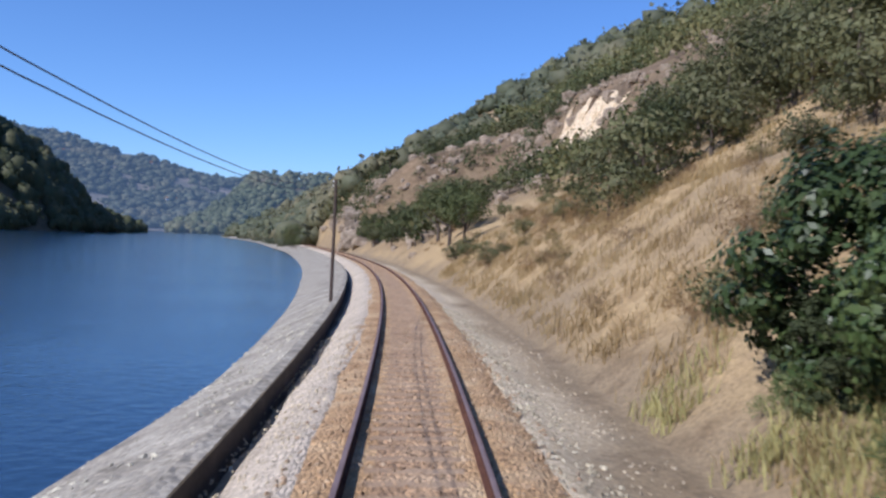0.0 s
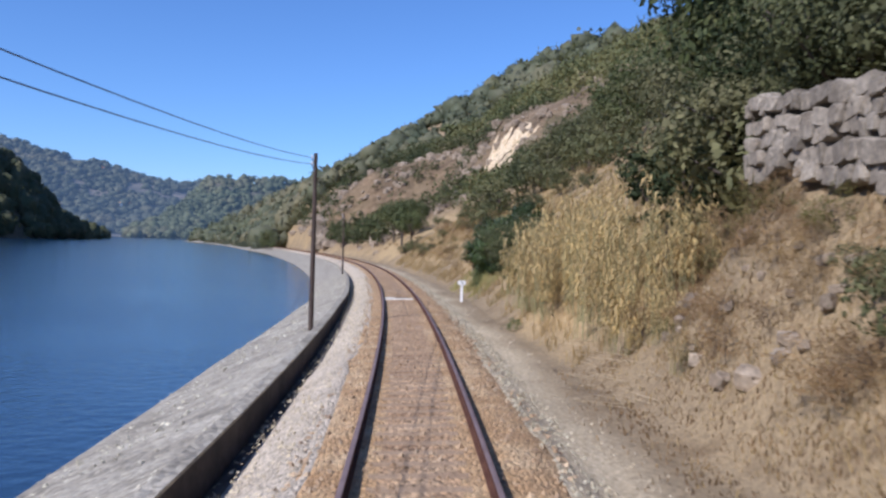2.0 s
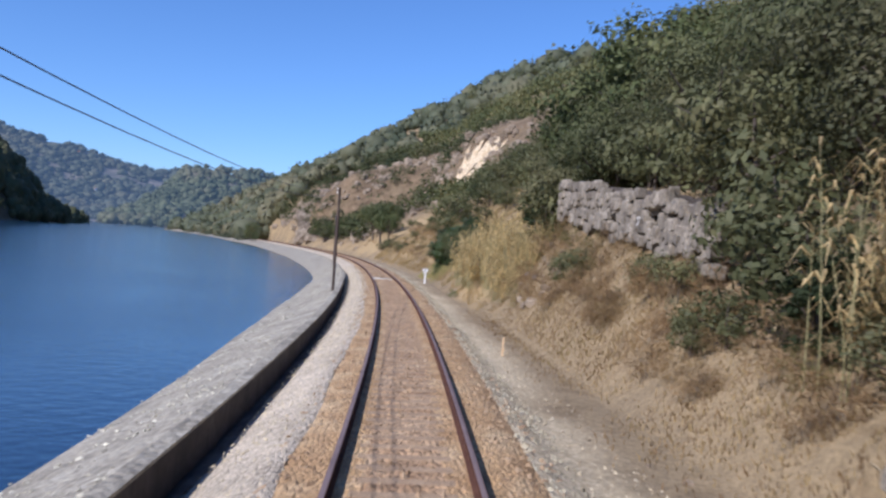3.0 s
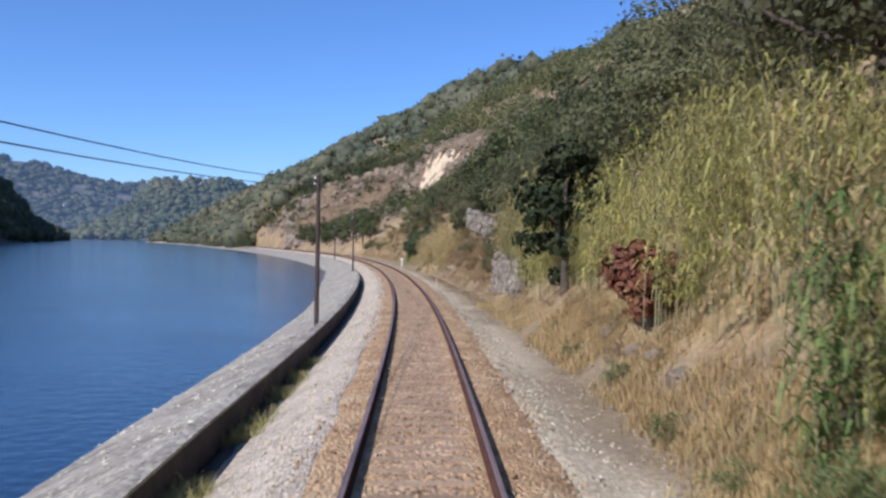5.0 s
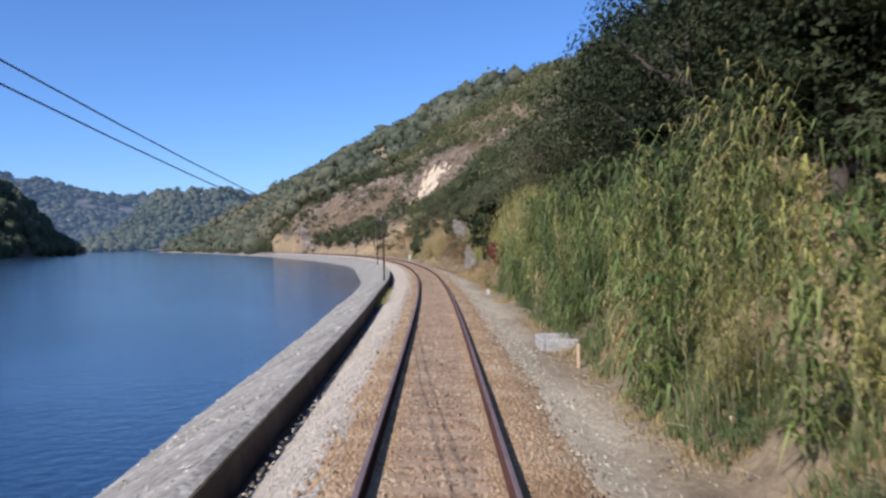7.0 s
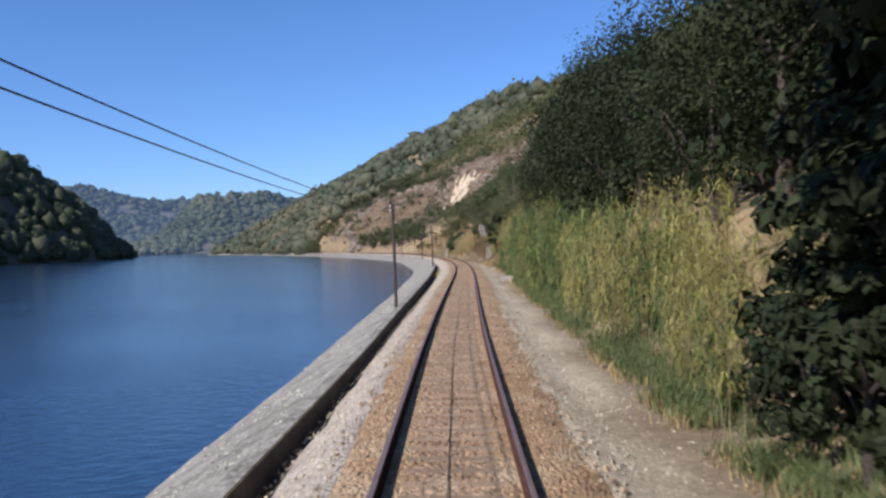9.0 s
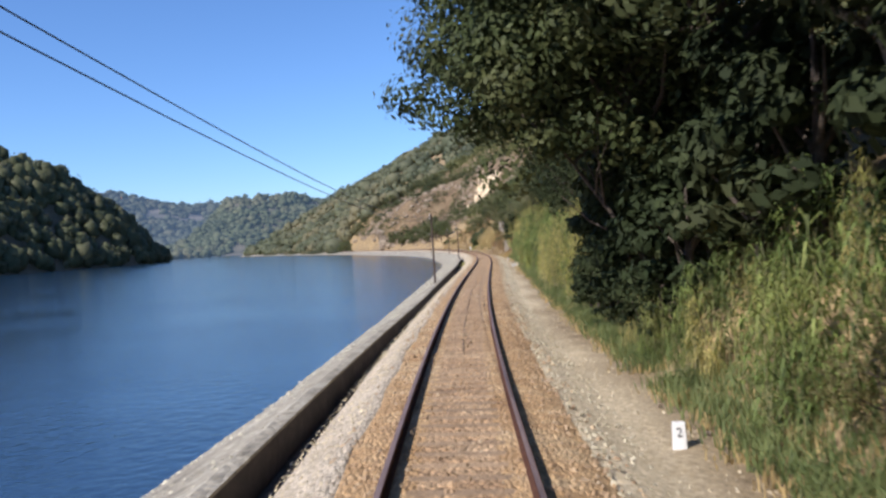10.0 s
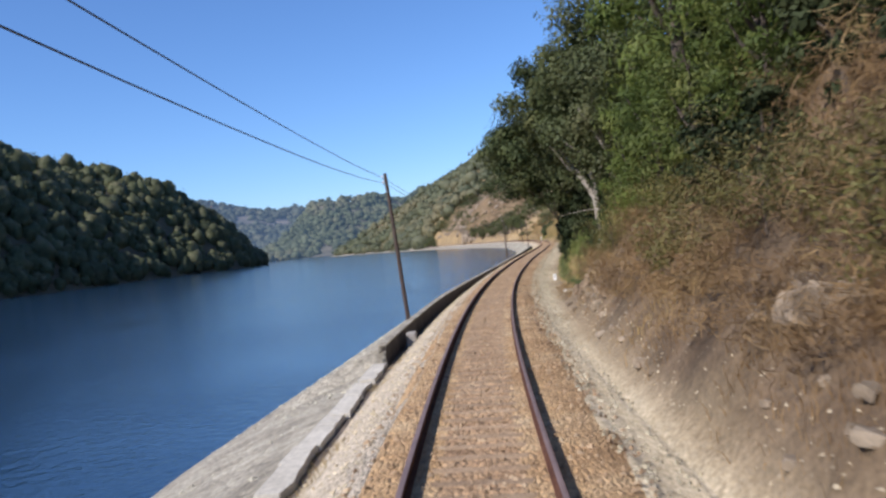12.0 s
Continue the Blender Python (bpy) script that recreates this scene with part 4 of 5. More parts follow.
def woods(name, rng, pts, per, leaf, mat, rad, tall, label, core=2):
    """Crowns of a wood seen from far off, as one mesh: an uneven leafy mass each, with loose sprays of leaves over it."""
    n = len(pts)
    r = rad * np.clip(np.exp(rng.normal(size=n) * 0.3), 0.55, 1.9)
    idx = np.repeat(np.arange(n), per)
    u = rng.normal(size=(n * per, 3))
    u /= np.linalg.norm(u, axis=1)[:, None]
    u[:, 2] = np.abs(u[:, 2]) * 1.1 - 0.25
    u *= rng.uniform(0.75, 1.05, (n * per, 1))
    c = pts[idx] + u * r[idx][:, None] * np.array([1, 1, tall])
    c[:, 2] += r[idx] * 0.5
    face = u + rng.normal(size=u.shape) * 0.4
    v, f = cards(rng, c, leaf * np.minimum(r[idx] / rad, 1.1), 0.7, face)
    f = np.concatenate([f[:, :3], f[:, [0, 2, 3]]])
    if core:
        base, tri = CROWNS[core]
        a = rng.uniform(0, 2 * math.pi, n)
        q = base[None] * rng.uniform(0.5, 1.02, (n, len(base), 1))
        x, y = q[..., 0] * np.cos(a)[:, None] - q[..., 1] * np.sin(a)[:, None], q[..., 0] * np.sin(a)[:, None] + q[..., 1] * np.cos(a)[:, None]
        q = np.stack([x, y, q[..., 2] * tall], -1) * r[:, None, None] + pts[:, None]
        q[..., 2] += (r * 0.45)[:, None]
        f = np.concatenate([f, (tri[None] + np.arange(n)[:, None, None] * len(base)).reshape(-1, 3) + len(v)])
        v = np.concatenate([v, q.reshape(-1, 3)])
    return tagged(new(name, mesh_of(name, v, f, mat, True)), label, "woodland", kind="stuff")


def hill_points(rng, n, s0, s1, d0, d1):
    s, d = rng.uniform(s0, s1, n), rng.uniform(d0, d1, n)
    bare = (s > 105) & (s < 300) & (d < np.where(s < 218, 60, 47) + 6 * waves(s, d, 9, 61)) & ((waves(s, d, 14, 62) < 0.5) | (d > 36))
    scar = (s > 112) & (s < 180) & (d > 20) & (d < 56)
    open_slope = (s > 12) & (s < 105) & (d < 20 + 5 * waves(s, d, 8, 63))
    near = ((s < 20) & (d < 23)) | ((s > -20) & (s < 52) & (d < 36))
    ok = ~(bare | open_slope | near | scar)
    s, d = s[ok], d[ok]
    return place(s, d, ground_height(s, d))


woods("near_wood", rng, hill_points(rng, 760, -125, 110, 8, 55), 150, 0.26, M_WOOD, 3.0, 0.95, "olive-green wood on the slope above the track", 0)
woods("hillside_wood", rng, hill_points(rng, 1150, -110, 330, 55, 125), 74, 0.42, M_WOOD, 3.4, 0.95, "dense dark green wood on the steep hillside", 0)
woods("side_wood", rng, hill_points(rng, 520, -275, -125, 8, 55), 40, 0.45, M_WOOD, 3.1, 0.95, "dark wood above the cutting", 0)
woods("bend_wood", rng, hill_points(rng, 800, 110, 330, 8, 55), 60, 0.42, M_WOOD, 3.1, 0.95, "wood around the bare slope", 0)
# dark leaf mass added to stand for shade below the oaks
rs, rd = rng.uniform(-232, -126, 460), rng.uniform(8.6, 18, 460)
woods("shade_wood", rng, place(rs, rd, ground_height(rs, rd)), 60, 0.17, M_HOLM_SHADE, 1.9, 0.95, "black-green leaf mass standing for the shade beneath the oaks", 0)


rs, rd = rng.uniform(285, 720, 420), rng.uniform(-8.5, -4.5, 420)
keep = waves(rs, rs * 0, 28, 66) > -0.15
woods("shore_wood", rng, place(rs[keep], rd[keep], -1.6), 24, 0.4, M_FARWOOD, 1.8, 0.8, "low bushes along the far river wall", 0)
scatter(oaks, [(258, -6.0, 1.1), (250, -5.6, 0.6), (267, -6.2, 0.7), (279, -6.2, 0.6)], rng)


def bare_points(rng, n):
    s, d = rng.uniform(108, 300, n), rng.uniform(7, 60, n)
    ok = (waves(s, d, 9, 64) > -0.1) & ~((np.abs(s - 152) < 20) & (d > 33) & (d < 56))
    return place(s[ok], d[ok], ground_height(s[ok], d[ok]) + 0.3)


woods("slope_scrub", rng, bare_points(rng, 2200), 24, 0.3, M_OAK, 1.5, 0.8, "low scrub bushes on the bare slope", 0)
woods("upper_wood", rng, hill_points(rng, 1350, -60, 560, 100, 220), 44, 0.6, M_WOOD, 4.2, 1.0, "dark wood along the hill crest", 0)
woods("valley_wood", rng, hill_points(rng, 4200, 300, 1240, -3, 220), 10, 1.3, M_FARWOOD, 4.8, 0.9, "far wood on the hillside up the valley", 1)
tt, uu = rng.uniform(0.22, 0.8, 2700), rng.uniform(0, 1, 2700) ** 1.3 * 165 + 2
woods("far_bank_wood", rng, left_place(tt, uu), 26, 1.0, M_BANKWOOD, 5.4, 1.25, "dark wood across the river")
az, kk = rng.uniform(7, 34, 7000), rng.uniform(0.03, 1.03, 7000)
keep = waves(az, kk * 12, 2.6, 71) + 0.6 * waves(az, kk * 30, 0.9, 72) > -0.45
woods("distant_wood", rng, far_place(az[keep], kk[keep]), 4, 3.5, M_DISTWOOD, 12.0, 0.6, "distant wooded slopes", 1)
az, kk = rng.uniform(-12, 16, 5200), rng.uniform(0.02, 1.03, 5200)
keep = waves(az, kk * 12, 1.6, 73) + 0.6 * waves(az, kk * 30, 0.7, 74) > -0.5
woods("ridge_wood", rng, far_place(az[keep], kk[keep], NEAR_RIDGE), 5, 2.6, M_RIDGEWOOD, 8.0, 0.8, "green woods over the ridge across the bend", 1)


# ---- cane thickets ----
def make_cane(name, m, seed, tall, stalks, per, mat, label, spread=0.9, leaf=0.62, wide=0.034, bare=0.26, arch=0.0):
    rng = np.random.default_rng(seed)
    clump = thing(name, m, label, "cane", "cane thicket")
    pieces, lv = [], []
    for k in range(stalks):
        a, r = rng.uniform(0, 2 * math.pi), spread * math.sqrt(rng.uniform())
        base = np.array([math.cos(a) * r, math.sin(a) * r, -0.2])
        h = tall * rng.uniform(0.6, 1.05)
        lean = rng.normal(size=2) * 0.11 * h
        z = np.linspace(0, 1, 5)
        pts = base + np.stack([lean[0] * z ** 1.8, lean[1] * z ** 1.8, h * z], 1)
        pieces.append(tube(pts[[0, 1, 3, 4]], [0.014, 0.013, 0.009, 0.003], 3))
        n = per
        f = rng.uniform(bare, 1.0, n)
        at = base + np.stack([lean[0] * f ** 1.8, lean[1] * f ** 1.8, h * f], 1)
        b = rng.uniform(0, 2 * math.pi, n)
        out = np.stack([np.cos(b), np.sin(b), np.zeros(n)], 1)
        side = np.stack([-np.sin(b), np.cos(b), np.zeros(n)], 1)
        ln = (leaf * rng.uniform(0.6, 1.25, n))[:, None]
        up = np.array([[0, 0, 1.0]])
        mid = at + out * ln * 0.45 + up * ln * rng.uniform(0.1, 0.5, (n, 1))
        tip = at + out * ln * 0.9 + up * ln * (rng.uniform(-0.55, 0.35, (n, 1)) - arch)
        w = wide * rng.uniform(0.7, 1.2, (n, 1))
        lv.append(np.stack([at - side * w * 0.5, at + side * w * 0.5, mid + side * w, mid - side * w, tip + side * w * 0.12, tip - side * w * 0.12], 1))
    v, f = joined(pieces)
    tagged(part("cane_mass", mesh_of("cane_mass", v, f, M_STALK, True), clump), kind="stuff")
    v = np.concatenate(lv).reshape(-1, 3)
    i = np.arange(len(v) // 6)[:, None] * 6
    tagged(part("foliage", mesh_of("foliage", v, np.concatenate([i + [0, 1, 2, 3], i + [3, 2, 4, 5]]), mat), clump), kind="stuff")
    return clump


rng = np.random.default_rng(404)
GREEN_LABEL, YELLOW_LABEL, DRY_LABEL = "tall green giant cane with drooping leaves", "tall yellow-green giant cane with narrow leaves", "dry straw-coloured cane stalks"
green = [make_cane("cane_clump", spot(-110 - 3 * i, 5.6 + 0.4 * i), 200 + i, 4.6, 13, 32, M_CANE, GREEN_LABEL, spread=0.9, leaf=0.66, wide=0.036, bare=0.04, arch=0.1) for i in range(4)]
yellow = [make_cane("cane_clump", spot(-76 - 3 * i, 6.6 + 0.4 * i), 210 + i, 4.6, 15, 28, M_CANEY, YELLOW_LABEL, leaf=0.46, wide=0.021) for i in range(4)]
dry = [make_cane("cane_clump", spot(-8 - 3 * i, 5.6 + 0.4 * i), 220 + i, 3.1, 26, 16, M_CANED, DRY_LABEL, leaf=0.42, wide=0.02) for i in range(3)]


def thicket(kinds, weights, s0, s1, d0, d1, gap, size):
    s = s0
    while s > s1:
        for d in np.arange(d0, d1, gap):
            k = kinds[rng.choice(len(kinds), p=weights)]
            ss, dd = s + rng.uniform(-0.5, 0.5) * gap, d + rng.uniform(-0.4, 0.4) * gap
            m = spot(ss, dd, turn=float(rng.uniform(0, 360)), size=size * float(rng.uniform(0.68, 1.25)))
            copy_thing(k[rng.integers(len(k))], m)
        s -= gap


thicket([dry], [1], -2.5, -22.5, 5.9, 8.6, 1.4, 0.98)
thicket([dry, yellow], [0.7, 0.3], -57, -66, 6.3, 8.6, 1.5, 1.1)
thicket([yellow, dry], [0.85, 0.15], -66, -90, 6.0, 9.2, 1.5, 0.86)
thicket([yellow, dry], [0.9, 0.1], -90, -103, 6.1, 9.2, 1.4, 0.86)
thicket([green, yellow, dry], [0.72, 0.16, 0.12], -102.5, -113, 5.3, 8.2, 1.3, 0.8)
thicket([green, yellow, dry], [0.86, 0.07, 0.07], -113, -127, 4.9, 7.0, 1.3, 0.68)
thicket([green, yellow, dry], [0.68, 0.28, 0.04], -127, -160, 4.7, 6.9, 1.3, 0.66)
thicket([green, yellow], [0.65, 0.35], -134, -142, 5.4, 7.4, 1.4, 0.86)
thicket([yellow, green], [0.7, 0.3], -160, -191.5, 5.0, 7.4, 1.35, 0.7)
thicket([yellow, green], [0.25, 0.75], -206, -210, 5.2, 6.6, 1.1, 0.36)
thicket([yellow, green], [0.3, 0.7], -210, -217, 5.3, 6.8, 1.2, 0.55)
thicket([green, yellow], [0.6, 0.4], -229, -233, 6.5, 7.9, 1.2, 0.72)
thicket([green, yellow], [0.6, 0.4], -204, -212, 4.7, 5.4, 1.0, 0.26)
thicket([dry], [1], -219.5, -222.5, 4.6, 5.4, 0.9, 0.5)
copy_thing(dry[0], spot(-54.3, 7.1, turn=40, size=1.3))
thicket([dry], [1], -22.5, -27, 6.0, 6.6, 1.3, 0.42)
for s, d in ((-107, 4.7), (-109.4, 4.5), (-111.2, 4.9), (-113.4, 4.6), (-115.5, 4.8), (-104.5, 4.9)):
    copy_thing(dry[1], spot(s, d, turn=30 * s, size=0.26))
thicket([yellow, dry], [0.6, 0.4], -231, -235, 5.2, 6.4, 1.3, 0.45)

# ---- leafy shrubs over the bank at the kilometre post ----
ivy = make_tree("fig_shrub", spot(13.2, 6.8, 0.75), 301, 3.9, 1.9, 12000, 0.085, M_IVY, M_DARKBARK, "glossy dark green large-leaved shrub on the bank", low=-0.14, category="shrub", group="bank shrubs", clumps=60, limbs=6)
for s, d, z in ((10.4, 6.8, 0.9), (8.0, 6.8, 0.9), (10.5, 8.6, 0.85), (13.5, 8.4, 0.85)):
    copy_thing(ivy, spot(s, d, float(ground_height(s, d)) - 0.6, turn=float(rng.uniform(0, 360)), size=z))

scatter(tall_olives, [(4.8, 6.2, 0.55), (2.0, 6.3, 0.55), (-0.6, 6.9, 0.5)], rng)

# ---- the great oak over the line ----
DARK_LABEL = "great spreading oak with pale bark overhanging the track"


def make_great_oak():
    m = spot(-225.4, 5.8, 1.55)
    tree = thing("great_oak", m, "leaning oak with pale mottled bark and forked limbs", "tree", "oaks over the line")
    rng = np.random.default_rng(91)
    bole = tube([(0.16, 0.0, -1.9), (0.1, 0.0, -0.6), (0.06, 0.1, 0.3), (0.05, 0.5, 1.6), (0.03, 0.9, 2.75)], [0.4, 0.28, 0.22, 0.18, 0.19], 14)
    forks = [tube([(0.03, 0.9, 2.6), (-0.35, 1.2, 3.4), (-0.75, 1.5, 4.1), (-1.5, 2.6, 5.6), (-2.2, 4.0, 7.2)], [0.19, 0.15, 0.14, 0.09, 0.03], 9),
             tube([(0.03, 0.9, 2.6), (0.14, 0.45, 3.35), (-0.1, 0.7, 3.9), (0.1, 0.3, 4.6), (0.5, 0.8, 6.8), (0.5, 1.0, 8.6)], [0.17, 0.13, 0.12, 0.12, 0.08, 0.03], 9)]
    boughs = [tube([(0.1, 0.5, 3.5), (0.5, 0.5, 4.0), (0.75, 0.4, 4.2)], [0.11, 0.09, 0.07], 7),
              tube([(-0.75, 1.5, 4.1), (-1.2, 1.1, 4.4), (-2.0, 0.8, 5.6), (-3.0, 0.6, 6.8)], [0.1, 0.08, 0.06, 0.02], 7),
              tube([(0.04, 0.7, 2.0), (-0.9, 1.6, 2.0), (-2.0, 2.4, 1.85)], [0.028, 0.02, 0.008], 6),
              tube([(0.05, 0.3, 1.3), (0.9, 1.2, 2.3), (1.7, 2.0, 3.6)], [0.03, 0.022, 0.01], 6)]
    part("trunk", mesh_of("trunk", *bole, M_BARK, True), tree, "pale mottled trunk")
    for v, f in forks + boughs:
        part("limb", mesh_of("limb", v, f, M_BARK, True), tree)
    p, face = crown_points(rng, 9000, 4.3, 7.5, 34, 0.2)
    q, turned = crown_points(rng, 7000, 3.4, 5.4, 28, 0.24)
    v, f = cards(rng, np.concatenate([p + np.array([-0.9, 1.6, 4.2]), q + np.array([-3.1, 2.2, 4.4])]), 0.125, 0.6, np.concatenate([face, turned]))
    part("crown", mesh_of("crown", v, f, M_CANOPY), tree)


make_great_oak()
# sunlit oaks get a lighter leaf colour, the shaded ones below a darker one
lit = make_tree("great_oak", spot(-213.0, 8.6), 94, 12.0, 4.6, 11000, 0.125, M_OAK, M_BARK, DARK_LABEL, clumps=40, low=0.26, group="oaks over the line", lean=(-3.6, 0.3), limbs=8, thick=0.022, over=0.6)
for s, d, z, a in ((-217, 11.5, 1.0, 0), (-220, 8.4, 0.95, 10), (-226, 9.5, 0.95, 60), (-231, 10.0, 0.9, 0), (-229.5, 7.9, 0.8, 4)):
    copy_thing(lit, spot(s, d, float(ground_height(s, d)) - 0.1, turn=a, size=z))
big = make_tree("great_oak", spot(-203.6, 7.4), 95, 11.0, 4.6, 13000, 0.125, M_CANOPY, M_DARKBARK, DARK_LABEL, clumps=46, low=0.24, group="oaks over the line", lean=(-4.9, 0.3), limbs=8, thick=0.022, over=0.4)
for s, d, z, a in ((-199.0, 8.6, 0.95, -6), (-206.5, 8.8, 1.0, 10), (-195.0, 9.8, 0.95, 8), (-206, 12.0, 1.05, 40), (-192, 11.5, 0.95, 0)):
    copy_thing(big, spot(s, d, float(ground_height(s, d)) - 0.1, turn=a, size=z))
bough = make_tree("great_oak", spot(-203.4, 6.3, 0.1), 98, 9.8, 3.7, 10000, 0.105, M_CANOPY, M_DARKBARK, "low oak with leafy boughs hanging over the rails", clumps=44, low=0.36, group="oaks over the line", lean=(-5.4, 0.2), limbs=6, thick=0.009)
copy_thing(bough, spot(-198.5, 6.8, float(ground_height(-198.5, 6.8)) + 0.6, turn=6))
bright = make_tree("green_pine", spot(-246, 6.9), 97, 10.5, 3.1, 6500, 0.16, M_PINE, M_DARKBARK, "bright green bushy pine above the cutting", low=-0.06, group="pines above the cutting", clumps=56, aspect=0.3)
for s, d, z in ((-251, 8.4, 1.0), (-239, 8.6, 0.9), (-255.5, 8.2, 0.9), (-260, 8.6, 0.85), (-244, 12, 1.1), (-263, 10.5, 0.8), (-247.8, 5.6, 0.48), (-251, 6.0, 0.5), (-254.5, 6.8, 0.5), (-243.5, 5.8, 0.5)):
    copy_thing(bright, spot(s, d, float(ground_height(s, d)) - 0.2, turn=float(rng.uniform(0, 360)), size=z))

# ---- dark evergreen bushes among the cane, and dark fill for deep shade ----
dark = make_tree("dark_bush", spot(-78.5, 5.9), 99, 6.6, 1.9, 1900, 0.19, M_HOLM_SHADE, M_DARKBARK, "tall dark evergreen bush at the foot of the bank, also filling in for shade", low=0.02, category="bush", group="dark bushes", clumps=30)
BANK_FOOT = [(-75.5, 6.6, 0.9), (-72, 7.2, 0.8), (-69, 6.4, 0.6), (-53, 6.9, 0.38), (-14.5, 9.5, 0.62), (-16.5, 9.3, 0.62), (-18.5, 9.6, 0.65), (-20.5, 9.4, 0.6), (-12.5, 10.5, 0.65), (11.4, 5.7, 0.24), (12.8, 5.9, 0.28), (14.2, 6, 0.3), (3.6, 6.1, 0.38), (1.6, 6.3, 0.4), (-0.2, 6.6, 0.38), (5.6, 6, 0.34), (7.6, 5.9, 0.3), (-14.5, 8.6, 0.6), (-17.5, 8.6, 0.62)]
DARK_WOOD = [(-198.4, 6, 1), (-196, 7.2, 1.2), (-199.5, 6.8, 1.1), (-202, 7.4, 1.2), (-195, 8.8, 1.3), (-199, 9, 1.4), (-200, 5.2, 0.7), (-203, 5.3, 0.8), (-206, 5.7, 0.8), (-204, 6.8, 1.1), (-208, 6.8, 1), (-210.5, 7.2, 1.1), (-198, 4.9, 0.35), (-200.5, 4.9, 0.4), (-203, 4.9, 0.4), (-205.5, 5, 0.4), (-197, 5.7, 0.6), (-193.2, 5.7, 0.75), (-195, 5.5, 0.8), (-197, 5.4, 0.8), (-194.4, 6.8, 1.1), (-192.8, 7.4, 1.1), (-197, 6.8, 1.1), (-200.5, 6.2, 0.9), (-191.9, 5.2, 0.5), (-192.7, 4.9, 0.42), (-194.2, 5, 0.5), (-191.6, 6.5, 0.85)]
BEND_BUSHES = [(-213, 8.2, 1.2), (-221.5, 7, 0.8), (-224.5, 7.4, 0.85), (-227, 7.4, 0.85), (-229.5, 7.4, 0.75), (-226, 8.8, 1.1), (-230, 9.2, 1.1), (-232.5, 8, 0.7), (-223, 8.8, 1.1), (-217.5, 6.8, 0.6), (-219.5, 6.6, 0.6), (-221.5, 6.4, 0.55), (-223.3, 6.7, 0.6), (-218.5, 7.6, 0.8), (-221, 7.6, 0.8), (-225.5, 7, 0.6), (-228, 6.7, 0.55), (-230, 6.9, 0.6), (-226.6, 6.5, 0.5), (-224.6, 6.3, 0.42), (-222.6, 5.9, 0.35)]
# bushes set in the cutting's hollows to darken them in place of shade
CUTTING_FOOT = [(-252.6, 6, 0.42), (-254.2, 5.4, 0.34), (-257.2, 5.7, 0.36), (-258.6, 6.7, 0.5), (-250.5, 6.6, 0.45), (-246.5, 6, 0.3), (-262.5, 6.2, 0.4), (-256, 7.6, 0.6), (-261, 7.4, 0.55), (-265, 6.8, 0.5), (-249, 7.4, 0.6)]
# bushes added behind the cane so its gaps turn dark
BEHIND_CANE = [(-106 - 3.2 * k, 7.3 + 0.5 * (k % 3), 0.5 + 0.06 * (k % 4)) for k in range(18)]
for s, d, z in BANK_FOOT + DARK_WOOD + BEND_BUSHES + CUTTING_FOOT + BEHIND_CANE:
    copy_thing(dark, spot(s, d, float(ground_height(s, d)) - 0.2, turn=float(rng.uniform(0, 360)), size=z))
CUT_BUSHES = [(-253, 5.8, 0.4), (-256, 6.6, 0.5), (-259.5, 7.2, 0.75), (-262, 6.0, 0.5), (-265, 6.6, 0.7), (-268, 6.0, 0.6), (-260, 5.6, 0.45), (-263.5, 5.4, 0.45), (-271, 7.8, 0.9), (-274, 6.8, 0.8), (-277, 8, 0.9), (-280, 7, 0.9), (-284, 7.6, 1.0), (-259, 10.5, 1.0), (-271, 10.8, 1.1), (-249, 10, 1.0), (-265, 9.6, 1.0)]

broom = make_tree("broom_bush", spot(-259, 5.0), 540, 1.9, 1.2, 1300, 0.055, M_BROOM, M_DARKBARK, "yellow-olive broom bush on the cutting", low=0.0, category="bush", group="broom bushes", limbs=6, aspect=0.3, thick=0.014)
scatter([broom], [(rng.uniform(-274, -236), rng.uniform(4.4, 7.2), rng.uniform(0.45, 1.1)) for _ in range(34)], rng)
scatter([broom], [(rng.uniform(-266, -250), rng.uniform(4.6, 8.5), rng.uniform(0.7, 1.2)) for _ in range(16)], rng)
scatter([broom], [(s, d, z * 1.4) for s, d, z in CUT_BUSHES], rng)
scatter([broom], [(rng.uniform(-231, -216), rng.uniform(5.0, 6.6), rng.uniform(0.5, 0.9)) for _ in range(10)], rng)
scatter([broom], [(rng.uniform(16, 80), rng.uniform(5.5, 14), rng.uniform(0.4, 0.8)) for _ in range(16)], rng)
scatter([broom], [(rng.uniform(-56, -24), rng.uniform(5.8, 8), rng.uniform(0.3, 0.6)) for _ in range(18)], rng)

# ---- brown brush and weeds on the bank ----
brush = [make_tree("dry_brush", spot(-33 - 4 * i, 7.0 - 0.4 * i), 500 + i, 1.5, 1.1, 560, 0.165, M_BROWN, M_DARKBARK, "tangled brown dry bramble on the bank", low=0.0, category="brush", group="dry brush", limbs=7, aspect=0.1, thick=0.01, split=False) for i in range(3)]
red = make_tree("red_shrub", spot(-92.4, 5.5), 510, 2.1, 1.15, 1900, 0.11, M_RED, M_DARKBARK, "rust-red autumn shrub under the cane", low=0.2, category="shrub", limbs=5, thick=0.014)
weed = [make_tree("green_weed", spot(-10.98 - 160 * i, 4.2 + 0.3 * i), 520 + i, 0.6, 0.4, 380, 0.09, M_WEED, M_STALK, "small green weed at the path edge", low=0.0, category="weed", group="path weeds", limbs=4, aspect=0.16, thick=0.012, split=False) for i in range(2)]
spots = []
for _ in range(62):
    spots.append((rng.uniform(-56, -21), rng.uniform(5.8, 8.0), rng.uniform(0.5, 1.0)))
for _ in range(100):
    spots.append((rng.uniform(-282, -230), rng.uniform(4.0, 7.0), rng.uniform(0.4, 1.0)))
